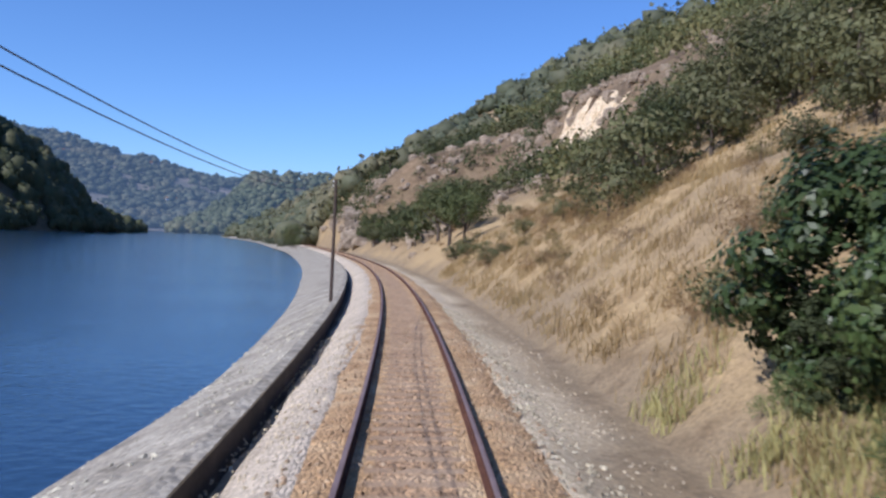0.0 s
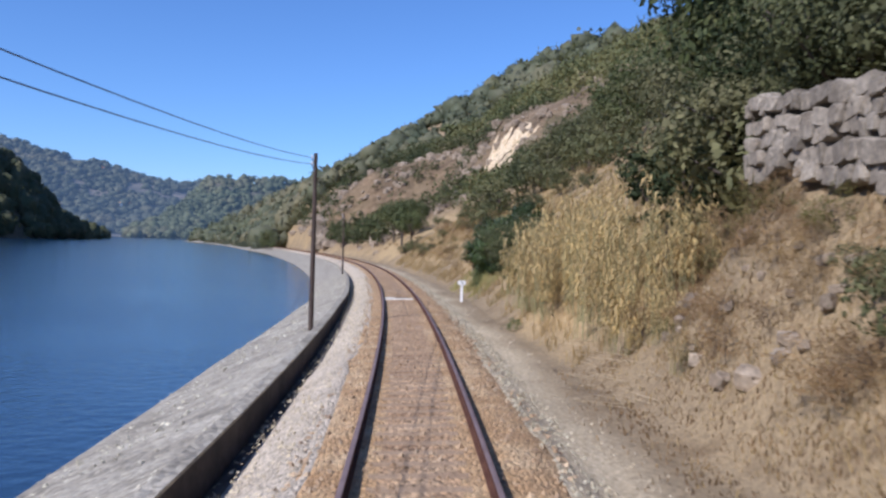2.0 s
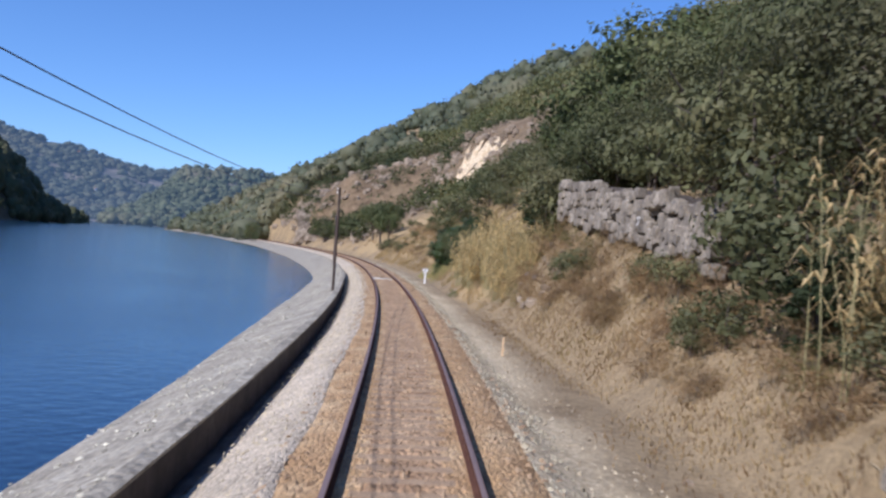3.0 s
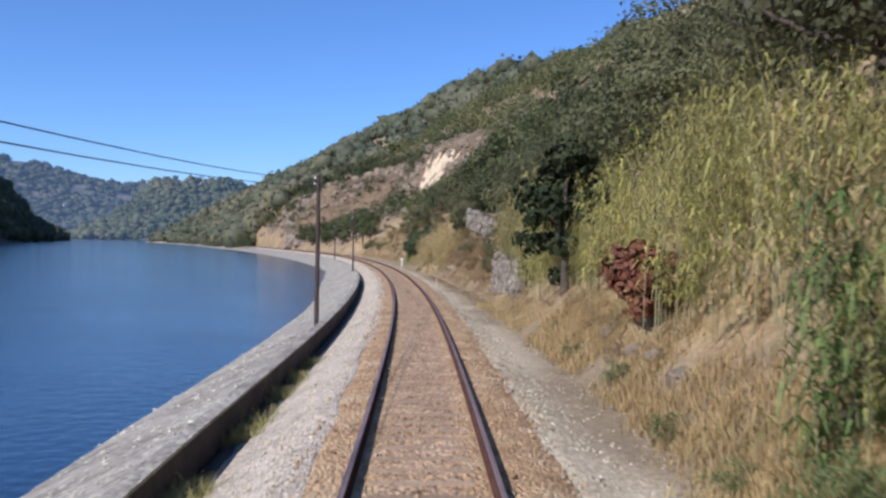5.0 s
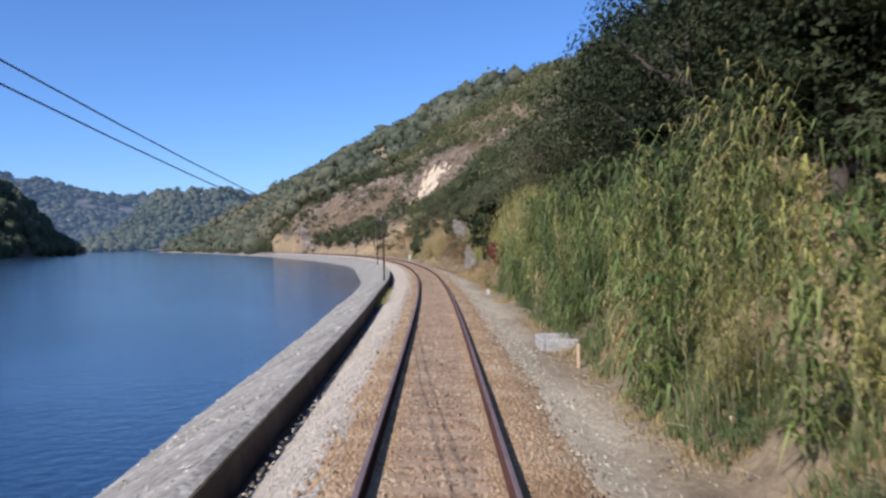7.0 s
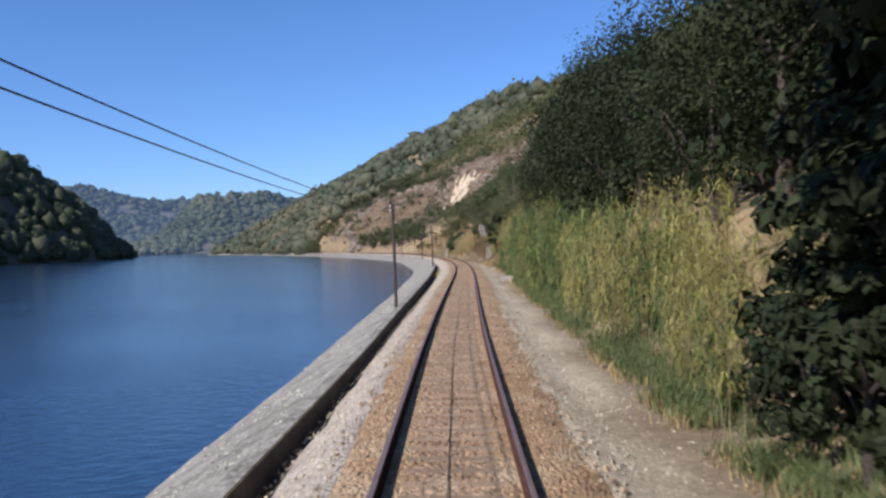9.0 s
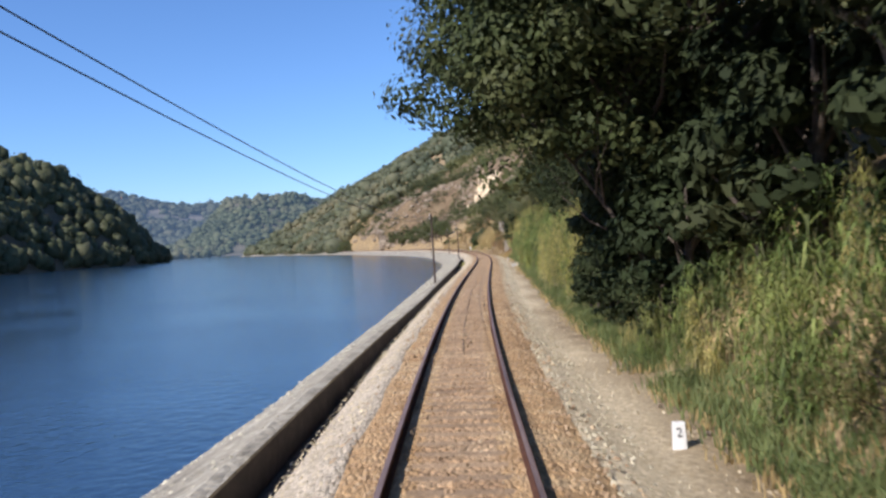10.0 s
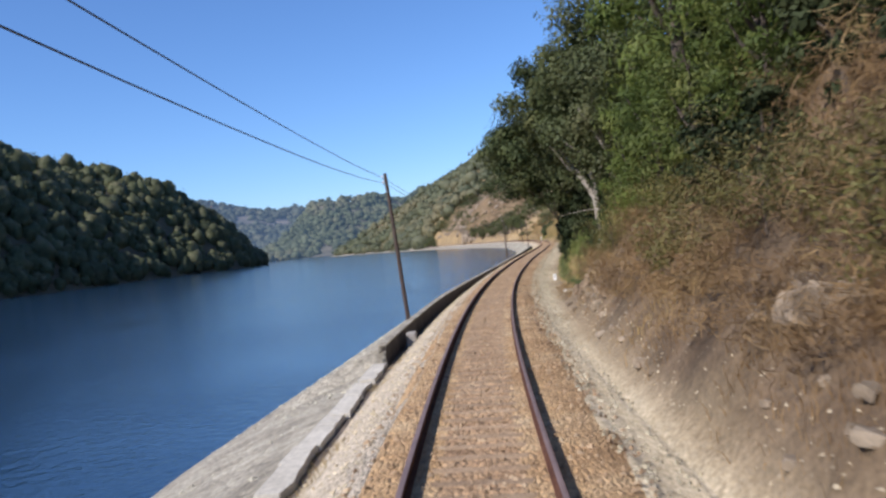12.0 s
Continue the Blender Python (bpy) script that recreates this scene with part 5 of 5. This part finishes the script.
for _ in range(14):
    spots.append((rng.uniform(-96, -66), rng.uniform(4.6, 5.6), rng.uniform(0.35, 0.6)))
for _ in range(60):
    spots.append((rng.uniform(16, 110), rng.uniform(5.5, 18), rng.uniform(0.5, 1.1)))
for _ in range(24):
    spots.append((rng.uniform(-267, -248), rng.uniform(3.9, 5.6), rng.uniform(0.6, 1.0)))
scatter(brush, spots, rng)
spots = [(rng.uniform(-215, -106), rng.uniform(4.3, 5.0), rng.uniform(0.6, 1.2)) for _ in range(80)]
spots += [(rng.uniform(-131, -118), rng.uniform(4.1, 5.0), rng.uniform(0.9, 1.6)) for _ in range(26)]
spots += [(rng.uniform(-127, -103), rng.uniform(4.0, 5.3), rng.uniform(0.8, 1.5)) for _ in range(40)]
spots += [(rng.uniform(-230, -219), rng.uniform(4.3, 5.8), rng.uniform(1.0, 1.7)) for _ in range(18)]
spots += [(rng.uniform(7, 13), rng.uniform(5.0, 6.4), rng.uniform(0.8, 1.4)) for _ in range(14)]
spots += [(-89, 4.3, 1.0), (-94, 4.3, 1.1), (-99, 4.0, 1.0), (-102, 4.0, 0.9), (-219, 4.5, 1.4), (-217.5, 4.3, 1.2), (-221, 4.4, 1.2), (-84, 4.6, 0.8), (-223, 4.3, 1.3), (-224.5, 4.6, 1.1), (-226.5, 4.4, 1.2), (-228, 4.7, 1.3), (-229.5, 4.4, 1.0), (-222, 4.8, 1.4)]
scatter(weed, spots, rng)
scatter(olives, [(rng.uniform(16, 90), rng.uniform(6, 20), rng.uniform(0.2, 0.45)) for _ in range(26)], rng)
scatter(olives, [(rng.uniform(-56, -30), rng.uniform(6.4, 8), rng.uniform(0.2, 0.36)) for _ in range(12)], rng)


def blades(name, rng, s, d, tall, mat, label, wide=0.014):
    """Grass as narrow bent blades, one mesh."""
    n = len(s)
    p = place(s, d, ground_height(s, d) - 0.03)
    h = tall * rng.uniform(0.5, 1.3, n)
    a = rng.uniform(0, 2 * math.pi, n)
    side = np.stack([np.cos(a), np.sin(a), np.zeros(n)], 1) * (wide * rng.uniform(0.6, 1.4, n))[:, None]
    bend = rng.normal(size=(n, 2)) * 0.32
    mid = p + np.stack([bend[:, 0] * h * 0.3, bend[:, 1] * h * 0.3, h * 0.6], 1)
    tip = p + np.stack([bend[:, 0] * h, bend[:, 1] * h, h], 1)
    v = np.stack([p - side, p + side, mid + side * 0.8, mid - side * 0.8, tip], 1).reshape(-1, 3)
    i = np.arange(n)[:, None] * 5
    tri = np.concatenate([i + [0, 1, 2], i + [0, 2, 3], i + [3, 2, 4]])
    return tagged(new(name, mesh_of(name, v, tri, mat)), label, "grass", kind="stuff")


def tufts(rng, n, s0, s1, d0, d1, per=9, spread=0.16):
    s, d = rng.uniform(s0, s1, n), d0 + (d1 - d0) * rng.uniform(0, 1, n) ** 1.2
    ok = waves(s, d, 2.0, 81) + 0.5 * waves(s, d, 0.8, 82) > -0.35
    s, d = np.repeat(s[ok], per), np.repeat(d[ok], per)
    return s + rng.normal(size=len(s)) * spread, d + rng.normal(size=len(d)) * spread


blades("dry_grass", rng, *tufts(rng, 4600, -22, 75, 4.7, 15), 0.4, M_DRY, "dry straw-coloured grass on the bank")
blades("slope_grass", rng, *tufts(rng, 2000, -25, 75, 12, 26), 0.42, M_DRY, "dry golden grass high on the slope", 0.02)
blades("terrace_grass", rng, *tufts(rng, 1300, -62, -22, 5.3, 9, 12, 0.5), 0.16, M_DRY, "sparse dry grass on the bare bank below the wall")
blades("terrace_litter", rng, *tufts(rng, 1100, -62, -22, 4.6, 8.5, 14, 0.6), 0.13, M_BROWN, "brown dead weeds over the bank below the wall")
blades("bank_grass", rng, *tufts(rng, 3200, -285, -222, 3.5, 8, 9, 0.3), 0.26, M_BROWN, "dry grass over the rocky cutting", 0.007)
blades("edge_grass", rng, *tufts(rng, 3600, -218, -103, 4.0, 5.2), 0.4, M_WEED, "green grass along the foot of the cane")
blades("edge_straw", rng, *tufts(rng, 2600, -226, -62, 3.8, 5.2), 0.25, M_DRY, "straw and dry grass along the path")
blades("cane_litter", rng, *tufts(rng, 1300, -112, -82, 4.0, 5.8, 9, 0.2), 0.32, M_DRY, "dry straw and dead leaves under the cane")
blades("shrub_grass", rng, *tufts(rng, 420, 5, 17, 4.4, 6.6), 0.42, M_YGRASS, "yellow-green grass under the large-leaved shrub")
blades("straw_heap", rng, *tufts(rng, 1300, -119, -102, 3.8, 5.2, 12, 0.3), 0.2, M_CANED, "heaped yellow straw at the foot of the cane", 0.011)
blades("path_litter", rng, *tufts(rng, 2600, -150, -100, 3.6, 5.2, 9, 0.25), 0.11, M_DRY, "flattened straw along the path edge")
ss, dd = tufts(rng, 900, -275, -246, -0.3, 0.3, 9, 0.12)
blades("wall_weeds", rng, ss, dd + wall_line(ss) + 0.4, 0.22, M_DRY, "dry weeds along the worn coping")
ss, dd = tufts(rng, 1100, -106, -86, -0.1, 0.4, 9, 0.08)
blades("wall_grass", rng, ss, dd + wall_line(ss) + 0.2, 0.42, M_YGRASS, "yellow grass against the parapet")


# ---- cane stalks lying along the path ----
def make_stalk(s, d, turn, length):
    n = 5
    pts = [(0, length * (k / (n - 1) - 0.5), 0.02 + 0.03 * math.sin(k * 2.1)) for k in range(n)]
    v, f = tube(pts, [0.009, 0.011, 0.01, 0.008, 0.004], 6)
    ob = new("fallen_stalk", mesh_of("fallen_stalk", v, f, M_STRAW, True))
    ob.matrix_world = spot(s, d, turn=turn)
    tagged(ob, "pale dry cane stalk fallen beside the path", "cane stalk", "fallen stalks")


M_STRAW = surface("pale_straw", [(0.40, 0.31, 0.18), (0.56, 0.46, 0.30)], 3, 20, bump=0)
for _ in range(26):
    make_stalk(rng.uniform(-128, -112), rng.uniform(3.7, 4.7), rng.uniform(-60, 60), rng.uniform(0.8, 2.2))
for _ in range(30):
    make_stalk(rng.uniform(-148, -133.5), rng.uniform(3.3, 4.6), rng.uniform(-60, 60), rng.uniform(0.6, 1.6))
for _ in range(48):
    make_stalk(rng.uniform(-27, -18), rng.uniform(4.6, 6.6), rng.uniform(-90, 90), rng.uniform(0.8, 2.2))
for _ in range(14):
    make_stalk(rng.uniform(-66, -57), rng.uniform(5.1, 6.4), rng.uniform(-80, 80), rng.uniform(0.8, 2.0))

# ---- rocks ----
def rock_mesh(seed, rough=0.28, cuts=2, flat=0.78):
    bm = bmesh.new()
    bmesh.ops.create_icosphere(bm, subdivisions=cuts, radius=1.0)
    off = Vector((seed * 3.7, seed * 1.3, seed * 2.1))
    for v in bm.verts:
        n = noise.noise(v.co * 1.3 + off) + 0.5 * noise.noise(v.co * 3.1 + off)
        v.co *= 1 + rough * n
        for axis in range(3):
            v.co[axis] = max(-flat, min(flat, v.co[axis]))
    return bm


M_CRAG = surface("brown_crag", [(0.16, 0.11, 0.068), (0.26, 0.19, 0.12), (0.40, 0.32, 0.22)], 1.6, 9, bump=0.9, vary=0.25)
ROCKS = [from_bm("rock", rock_mesh(i, 0.42, 3, 0.72), M_ROCK) for i in range(6)]
SLABS = [from_bm("slab", rock_mesh(40 + i, 0.75, 3, 0.85), M_CRAG) for i in range(6)]


def put_rock(s, d, size, sink=0.35, label="weathered brown rock in the bank", h=None, upright=1.0):
    g = float(ground_height(s, d)) if h is None else h
    m = spot(s, d, g + size * (0.75 - sink) * 0.7, turn=float(rng.uniform(0, 360))) @ pose(0, 0, 0, float(rng.uniform(-20, 20)), float(rng.uniform(-20, 20)), 0) @ Matrix.Diagonal((size * rng.uniform(0.8, 1.4), size * rng.uniform(0.7, 1.2), size * rng.uniform(0.6, 0.95) * upright, 1))
    ob = new("rock", (SLABS if upright > 1 else ROCKS)[rng.integers(6)])
    ob.matrix_world = m
    return tagged(ob, label, "rock", "bank rocks")


for _ in range(46):
    s = rng.uniform(-280, -224)
    put_rock(s, rng.uniform(3.2, 4.6), rng.uniform(0.08, 0.2))
for s, d, z in ((-93, 4.9, 0.28), (-94.5, 5.0, 0.24), (-97, 4.8, 0.3), (-90, 5.0, 0.25), (-226.4, 5.6, 0.45)):
    put_rock(s, d, z)
for _ in range(120):
    put_rock(rng.uniform(-247, -232), rng.uniform(3.6, 5.0), rng.uniform(0.07, 0.22), 0.85, "rough brown slab of the cutting's rock face", upright=1.5)
for s, d, z in ((-262.4, 4.3, 0.36), (-261.7, 4.6, 0.3), (-263.2, 4.7, 0.28), (-261, 4.2, 0.2)):
    put_rock(s, d, z, 0.4, "pale rock outcrop in the cutting")
for _ in range(30):
    put_rock(rng.uniform(-31, -22), rng.uniform(5.6, 7.4), rng.uniform(0.1, 0.28), 0.5)
for _ in range(60):
    put_rock(rng.uniform(-226, 20), rng.uniform(3.3, 4.6), rng.uniform(0.04, 0.11), 0.3, "small loose stone beside the path")
for s, d, z in ((208, 5.0, 3.0), (213, 6.5, 3.6), (219, 7.0, 3.2), (226, 8.0, 3.4), (203, 7, 2.4), (233, 8.5, 3.0), (196, 6.5, 2.2), (241, 9, 3.2)):
    put_rock(s, d, z, 0.5, "pale rock outcrop above the far bend")


def make_scree():
    """Broken rock over the bare slope, one mesh."""
    rng = np.random.default_rng(808)
    bm = rock_mesh(3, 0.4, 1)
    base = np.array([v.co[:] for v in bm.verts])
    tri = np.array([[v.index for v in f.verts] for f in bm.faces])
    bm.free()
    n = 1500
    s, d = rng.uniform(108, 300, n), rng.uniform(6, 66, n)
    ok = waves(s, d, 7.0, 91) > -0.1
    s, d = s[ok], d[ok]
    n = len(s)
    c = place(s, d, ground_height(s, d))
    r = rng.uniform(0.25, 1.0, n) ** 2 * 1.8 + 0.2
    a = rng.uniform(0, 2 * math.pi, n)
    rot = np.stack([np.stack([np.cos(a), -np.sin(a)], 1), np.stack([np.sin(a), np.cos(a)], 1)], 1)
    q = np.repeat(base[None], n, 0) * rng.uniform(0.6, 1.3, (n, 1, 3))
    q[..., :2] = np.einsum("nij,nkj->nki", rot, q[..., :2])
    v = (c[:, None] + q * r[:, None, None]).reshape(-1, 3)
    f = (tri[None] + np.arange(n)[:, None, None] * len(base)).reshape(-1, 3)
    tagged(new("scree", mesh_of("scree", v, f, M_ROCK)), "broken brown rock on the bare slope", "scree", kind="stuff")


make_scree()


def make_scar():
    """A pale slip face on the steep step of the hill, irregular in outline and broken in relief."""
    rng = np.random.default_rng(17)
    u, w = np.meshgrid(np.linspace(-1, 1, 50), np.linspace(0, 1, 40), indexing="ij")
    edge = 0.75 + 0.25 * waves(w * 9, w * 0, 1.4, 18)
    s = 155 + 8 * w + u * (8 + 9 * w) * edge
    d = 35.0 + (14 + 2.5 * waves(u * 4, u * 0, 1.0, 19)) * w
    rim = np.clip(np.minimum(np.minimum(1 - np.abs(u), w), 1 - w) * 9, 0, 1)
    h = ground_height(s, d) - 0.9 + rim * 1.5 + rim * (0.6 * waves(s, d, 2.4, 20) + 0.4 * waves(s, d, 0.9, 21) + 0.12 * rng.normal(size=u.shape))
    n, k = u.shape
    i, j = np.meshgrid(np.arange(n - 1), np.arange(k - 1), indexing="ij")
    q = (i * k + j).ravel()
    me = mesh_of("slip_scar", place(s, d, h).reshape(-1, 3), np.stack([q, q + k, q + k + 1, q + 1], 1), M_SCAR)
    tagged(new("slip_scar", me), "pale bare rock face of a landslip on the hillside", "rock face")


make_scar()


# ---- far houses ----
def make_house(az, k, wide, tall):
    x, y, z = far_place(np.array(az), np.array(k))
    m = pose(x, y, z + 4, 0, 0, az + 20)
    house = thing("house", m, "small white far-off house with a clay roof", "house", "hillside houses")
    body = part("wall", from_bm("wall", box_shape(-wide / 2, wide / 2, -4, 4, -8, tall, 0), M_WHITE), house)
    bm = bmesh.new()
    w, t = wide / 2 + 0.5, tall + 0.02
    vs = [bm.verts.new(p) for p in ((-w, -4.6, t), (w, -4.6, t), (w, 4.6, t), (-w, 4.6, t), (-w, 0, t + 2.6), (w, 0, t + 2.6))]
    for q in ((0, 1, 5, 4), (2, 3, 4, 5), (1, 2, 5), (3, 0, 4), (3, 2, 1, 0)):
        bm.faces.new([vs[i] for i in q])
    part("roof", from_bm("roof", bm, M_ROOF), house)
    for x in (-wide / 4, wide / 4):
        part("window", from_bm("window", box_shape(x - 0.8, x + 0.8, -4.08, -3.95, tall * 0.35, tall * 0.8, 0), M_BLACK), house)


for az, k, wide, tall in ((16.0, 0.42, 26, 9), (16.8, 0.44, 16, 7), (22.5, 0.78, 22, 8), (17.4, 0.82, 18, 8)):
    make_house(az, k, wide, tall)


# ---- thin black line along the sleepers ----
def make_bed_line(s0, s1, d0):
    s = np.arange(s0, s1, 1.0)
    d = d0 + 0.06 * waves(s, s * 0, 9.0, 33)
    pts = place(s, d, np.full_like(s, -0.15) + 0.01 * waves(s, s * 0, 2.0, 34))
    v, f = tube([Vector(p) for p in pts], [0.007] * len(s), 5)
    me = bpy.data.meshes.new("cable")
    me.from_pydata(v, [], f)
    me.materials.append(M_BLACK)
    tagged(new("cable", me), "thin black line lying between the rails", "cable")


make_bed_line(-206, -168, -0.02)
make_bed_line(-10, 10, 0.15)


# ---- broken stone of the track bed ----
def make_stones(name, n, s0, s1, lo, hi, mat, label, size, seed):
    rng = np.random.default_rng(seed)
    s, d = rng.uniform(s0, s1, n), rng.uniform(lo, hi, n)
    keep = np.abs(np.abs(d) - 0.87) > 0.09
    s, d = s[keep], d[keep]
    n = len(s)
    top = np.interp(d, [-2.9, -2.0, -1.75, -1.35, -0.95, -0.5, 0, 0.5, 0.95, 1.35, 1.75, 2.4], [-0.9, -0.37, -0.24, -0.175, -0.165, -0.19, -0.175, -0.19, -0.165, -0.175, -0.24, -0.5])
    top = np.where(d > 2.1, ground_height(s, d), top)
    c = place(s, d, top)
    r = size * rng.uniform(0.6, 1.4, (n, 1, 1))
    o = np.array([[1, 0, 0], [0, 1, 0], [-1, 0, 0], [0, -1, 0], [0, 0, 0.8], [0, 0, -0.8]], float)
    q = (o[None] + rng.normal(size=(n, 6, 3)) * 0.28) * r
    v = (c[:, None] + q).reshape(-1, 3)
    t = np.array([[0, 1, 4], [1, 2, 4], [2, 3, 4], [3, 0, 4]])
    f = (t[None] + np.arange(n)[:, None, None] * 6).reshape(-1, 3)
    tagged(new(name, mesh_of(name, v, f, mat)), label, "ballast", kind="stuff")


def stone_material(name, colors, flick=0.25):
    return leaves(name, colors, 1.2, 0.0, 0.9, flick=flick)


M_STONES = stone_material("loose_ballast", [(0.24, 0.155, 0.095), (0.38, 0.26, 0.165), (0.48, 0.37, 0.26)])
M_PALE = stone_material("loose_pale_stone", [(0.48, 0.395, 0.27), (0.66, 0.56, 0.41)])
make_stones("track_stones", 24000, -288, 30, -1.7, 2.2, M_STONES, "loose brown ballast stones between the rails", 0.04, 61)
make_stones("shoulder_stones", 12000, -288, 30, -2.9, -1.5, M_PALE, "pale loose ballast stones by the parapet", 0.026, 62)
make_stones("path_stones", 6500, -288, 40, 2.6, 3.9, M_PALE, "pale gravel along the path", 0.028, 63)
M_GREYSTONE = stone_material("grey_ballast", [(0.25, 0.215, 0.16), (0.37, 0.325, 0.25), (0.48, 0.43, 0.34)], 0.3)
make_stones("edge_stones", 12000, -288, 40, 1.75, 2.8, M_GREYSTONE, "coarse grey ballast along the path edge", 0.035, 66)



def make_apron_stones():
    """Pale rubble and pebbles bedded in the sloping face of the river wall."""
    rng = np.random.default_rng(64)
    n = 17000
    s, f = rng.uniform(-290, 45, n), rng.uniform(0.06, 1.0, n)
    keep = waves(s, f * 6, 1.4, 65) + rng.uniform(-0.6, 0.6, n) > 0.0
    s, f = s[keep], f[keep]
    n, w = len(s), wall_line(s)
    c = place(s, w + (shore_line(s) - w) * f, apron_height(s, f) + 0.01)
    o = np.array([[1, 0, 0], [0, 1, 0], [-1, 0, 0], [0, -1, 0], [0, 0, 0.5], [0, 0, -0.5]], float)
    q = (o[None] + rng.normal(size=(n, 6, 3)) * 0.25) * (0.04 * np.exp(rng.normal(size=(n, 1, 1)) * 0.35))
    t = np.array([[0, 1, 4], [1, 2, 4], [2, 3, 4], [3, 0, 4]])
    tri = (t[None] + np.arange(n)[:, None, None] * 6).reshape(-1, 3)
    tagged(new("wall_rubble", mesh_of("wall_rubble", (c[:, None] + q).reshape(-1, 3), tri, M_GRANITE)), "pale rubble bedded in the river wall", "rubble", kind="stuff")


M_GRANITE = stone_material("granite_rubble", [(0.26, 0.235, 0.19), (0.40, 0.37, 0.31), (0.54, 0.50, 0.43)])
make_apron_stones()

# ---- dry stone walls, stone by stone ----
STONES = [from_bm("stone", rock_mesh(20 + i, 0.34, 2, 0.57 + 0.04 * (i % 3)), M_STONE) for i in range(8)]


def stone_wall(name, label, s0, s1, d, base, top, course, seed, hole=None):
    """Uneven courses of squared rubble on a dark earth core."""
    rng = np.random.default_rng(seed)
    n = 60
    s = np.linspace(s0, s1, n)
    b, t = np.array([base(x) for x in s]), np.array([top(x) for x in s])
    z = np.zeros(n)
    face = np.full(n, d + 0.18)
    if hole:
        face[(s > hole[0] - 0.3) & (s < hole[1] + 0.3)] = d + 0.5
    wall = new(name, sweep(name, s, [(face, b - 0.6), (face, t - 0.12), (z + d + 0.9, t - 0.12), (z + d + 0.9, b - 0.6)], M_DARKBARK, closed=True))
    tagged(wall, label, "wall", kind="structure")
    h = min(base(s0), base(s1)) - 0.3
    lim = max(top(s0), top(s1))
    while h < lim:
        ch = course * rng.uniform(0.75, 1.3)
        x = s0
        while x > s1:
            w = course * rng.choice([0.6, 0.9, 1.2, 1.6, 1.9])
            lift = 0.35 * course * math.sin(x * 0.9 + h * 3.0) + rng.uniform(-0.3, 0.3) * course
            mid = x - w / 2
            inside = base(mid) - 0.35 < h + ch / 2 < top(mid) - 0.1
            gone = hole and hole[0] < mid < hole[1] and hole[2] < h + ch / 2 < hole[3]
            if inside and not gone:
                p = place(mid, d + rng.uniform(-0.06, 0.08), h + ch / 2 + lift + rng.uniform(-0.05, 0.05))
                yaw = math.degrees(float(np.interp(mid, WAY, HEAD)))
                ob = new("stone", STONES[rng.integers(8)])
                ob.parent = wall
                ob.matrix_world = pose(*p, rng.uniform(-14, 14), rng.uniform(-8, 8), yaw + rng.uniform(-10, 10)) @ Matrix.Diagonal((0.3, w * 0.8, ch * rng.uniform(0.8, 1.12), 1))
            x -= w
        h += ch
    return wall


def ramp(s, a, b, va, vb):
    return va + (vb - va) * (s - a) / (b - a)


upper_wall = stone_wall("wall_upper", "grey dry stone terrace wall above the brush", -24.4, -45, 7.95, lambda s: ramp(s, -24.4, -45, 4.9, 2.9), lambda s: ramp(s, -24.4, -45, 6.4, 4.45) + 0.08 * math.sin(s * 1.7), 0.33, 71, (-40.3, -39.3, 3.7, 4.6))
letters("27", 0.42, upper_wall, Matrix.Identity(4), M_WHITE).matrix_world = spot(-38.6, 7.66, 4.0) @ pose(0, 0, 0, 90, 0, -90)
stone_wall("wall_lower", "rough stone retaining wall at the foot of the bank", -57.8, -68, 5.6, lambda s: ramp(s, -57.8, -68, -0.3, -0.3), lambda s: ramp(s, -57.8, -68, 2.15, 1.75) + 0.1 * math.sin(s * 2.3), 0.3, 72)


# ---- sleepers ----
def make_sleepers():
    me = from_bm("sleeper", box_shape(-1.3, 1.3, -0.12, 0.12, -0.24, -0.1745, 0.012), M_SLEEPER)
    for k in range(290):
        s = -276 + 0.6 * k
        ob = new("sleeper", me)
        ob.parent = track
        x, y, z = place(s, 0, 0)
        ob.matrix_world = pose(x, y, z, 0, float(np.interp(s, CANT_AT, CANT)), math.degrees(float(np.interp(s, WAY, HEAD))))


make_sleepers()


def make_far_sleepers():
    """The sleepers beyond, as one mesh."""
    s = -102 + 0.6 * np.arange(300)
    c = [place(s + y, np.full_like(s, x), np.full_like(s, z)) for x in (-1.3, 1.3) for y in (-0.12, 0.12) for z in (-0.24, -0.1745)]
    v = np.stack(c, 1).reshape(-1, 3)
    box = np.array([[1, 3, 7, 5], [0, 1, 5, 4], [2, 6, 7, 3], [0, 2, 3, 1], [4, 5, 7, 6]])
    f = (box[None] + np.arange(len(s))[:, None, None] * 8).reshape(-1, 4)
    tagged(part("sleeper_run", mesh_of("sleeper_run", v, f, M_SLEEPER), track), kind="stuff")


make_far_sleepers()
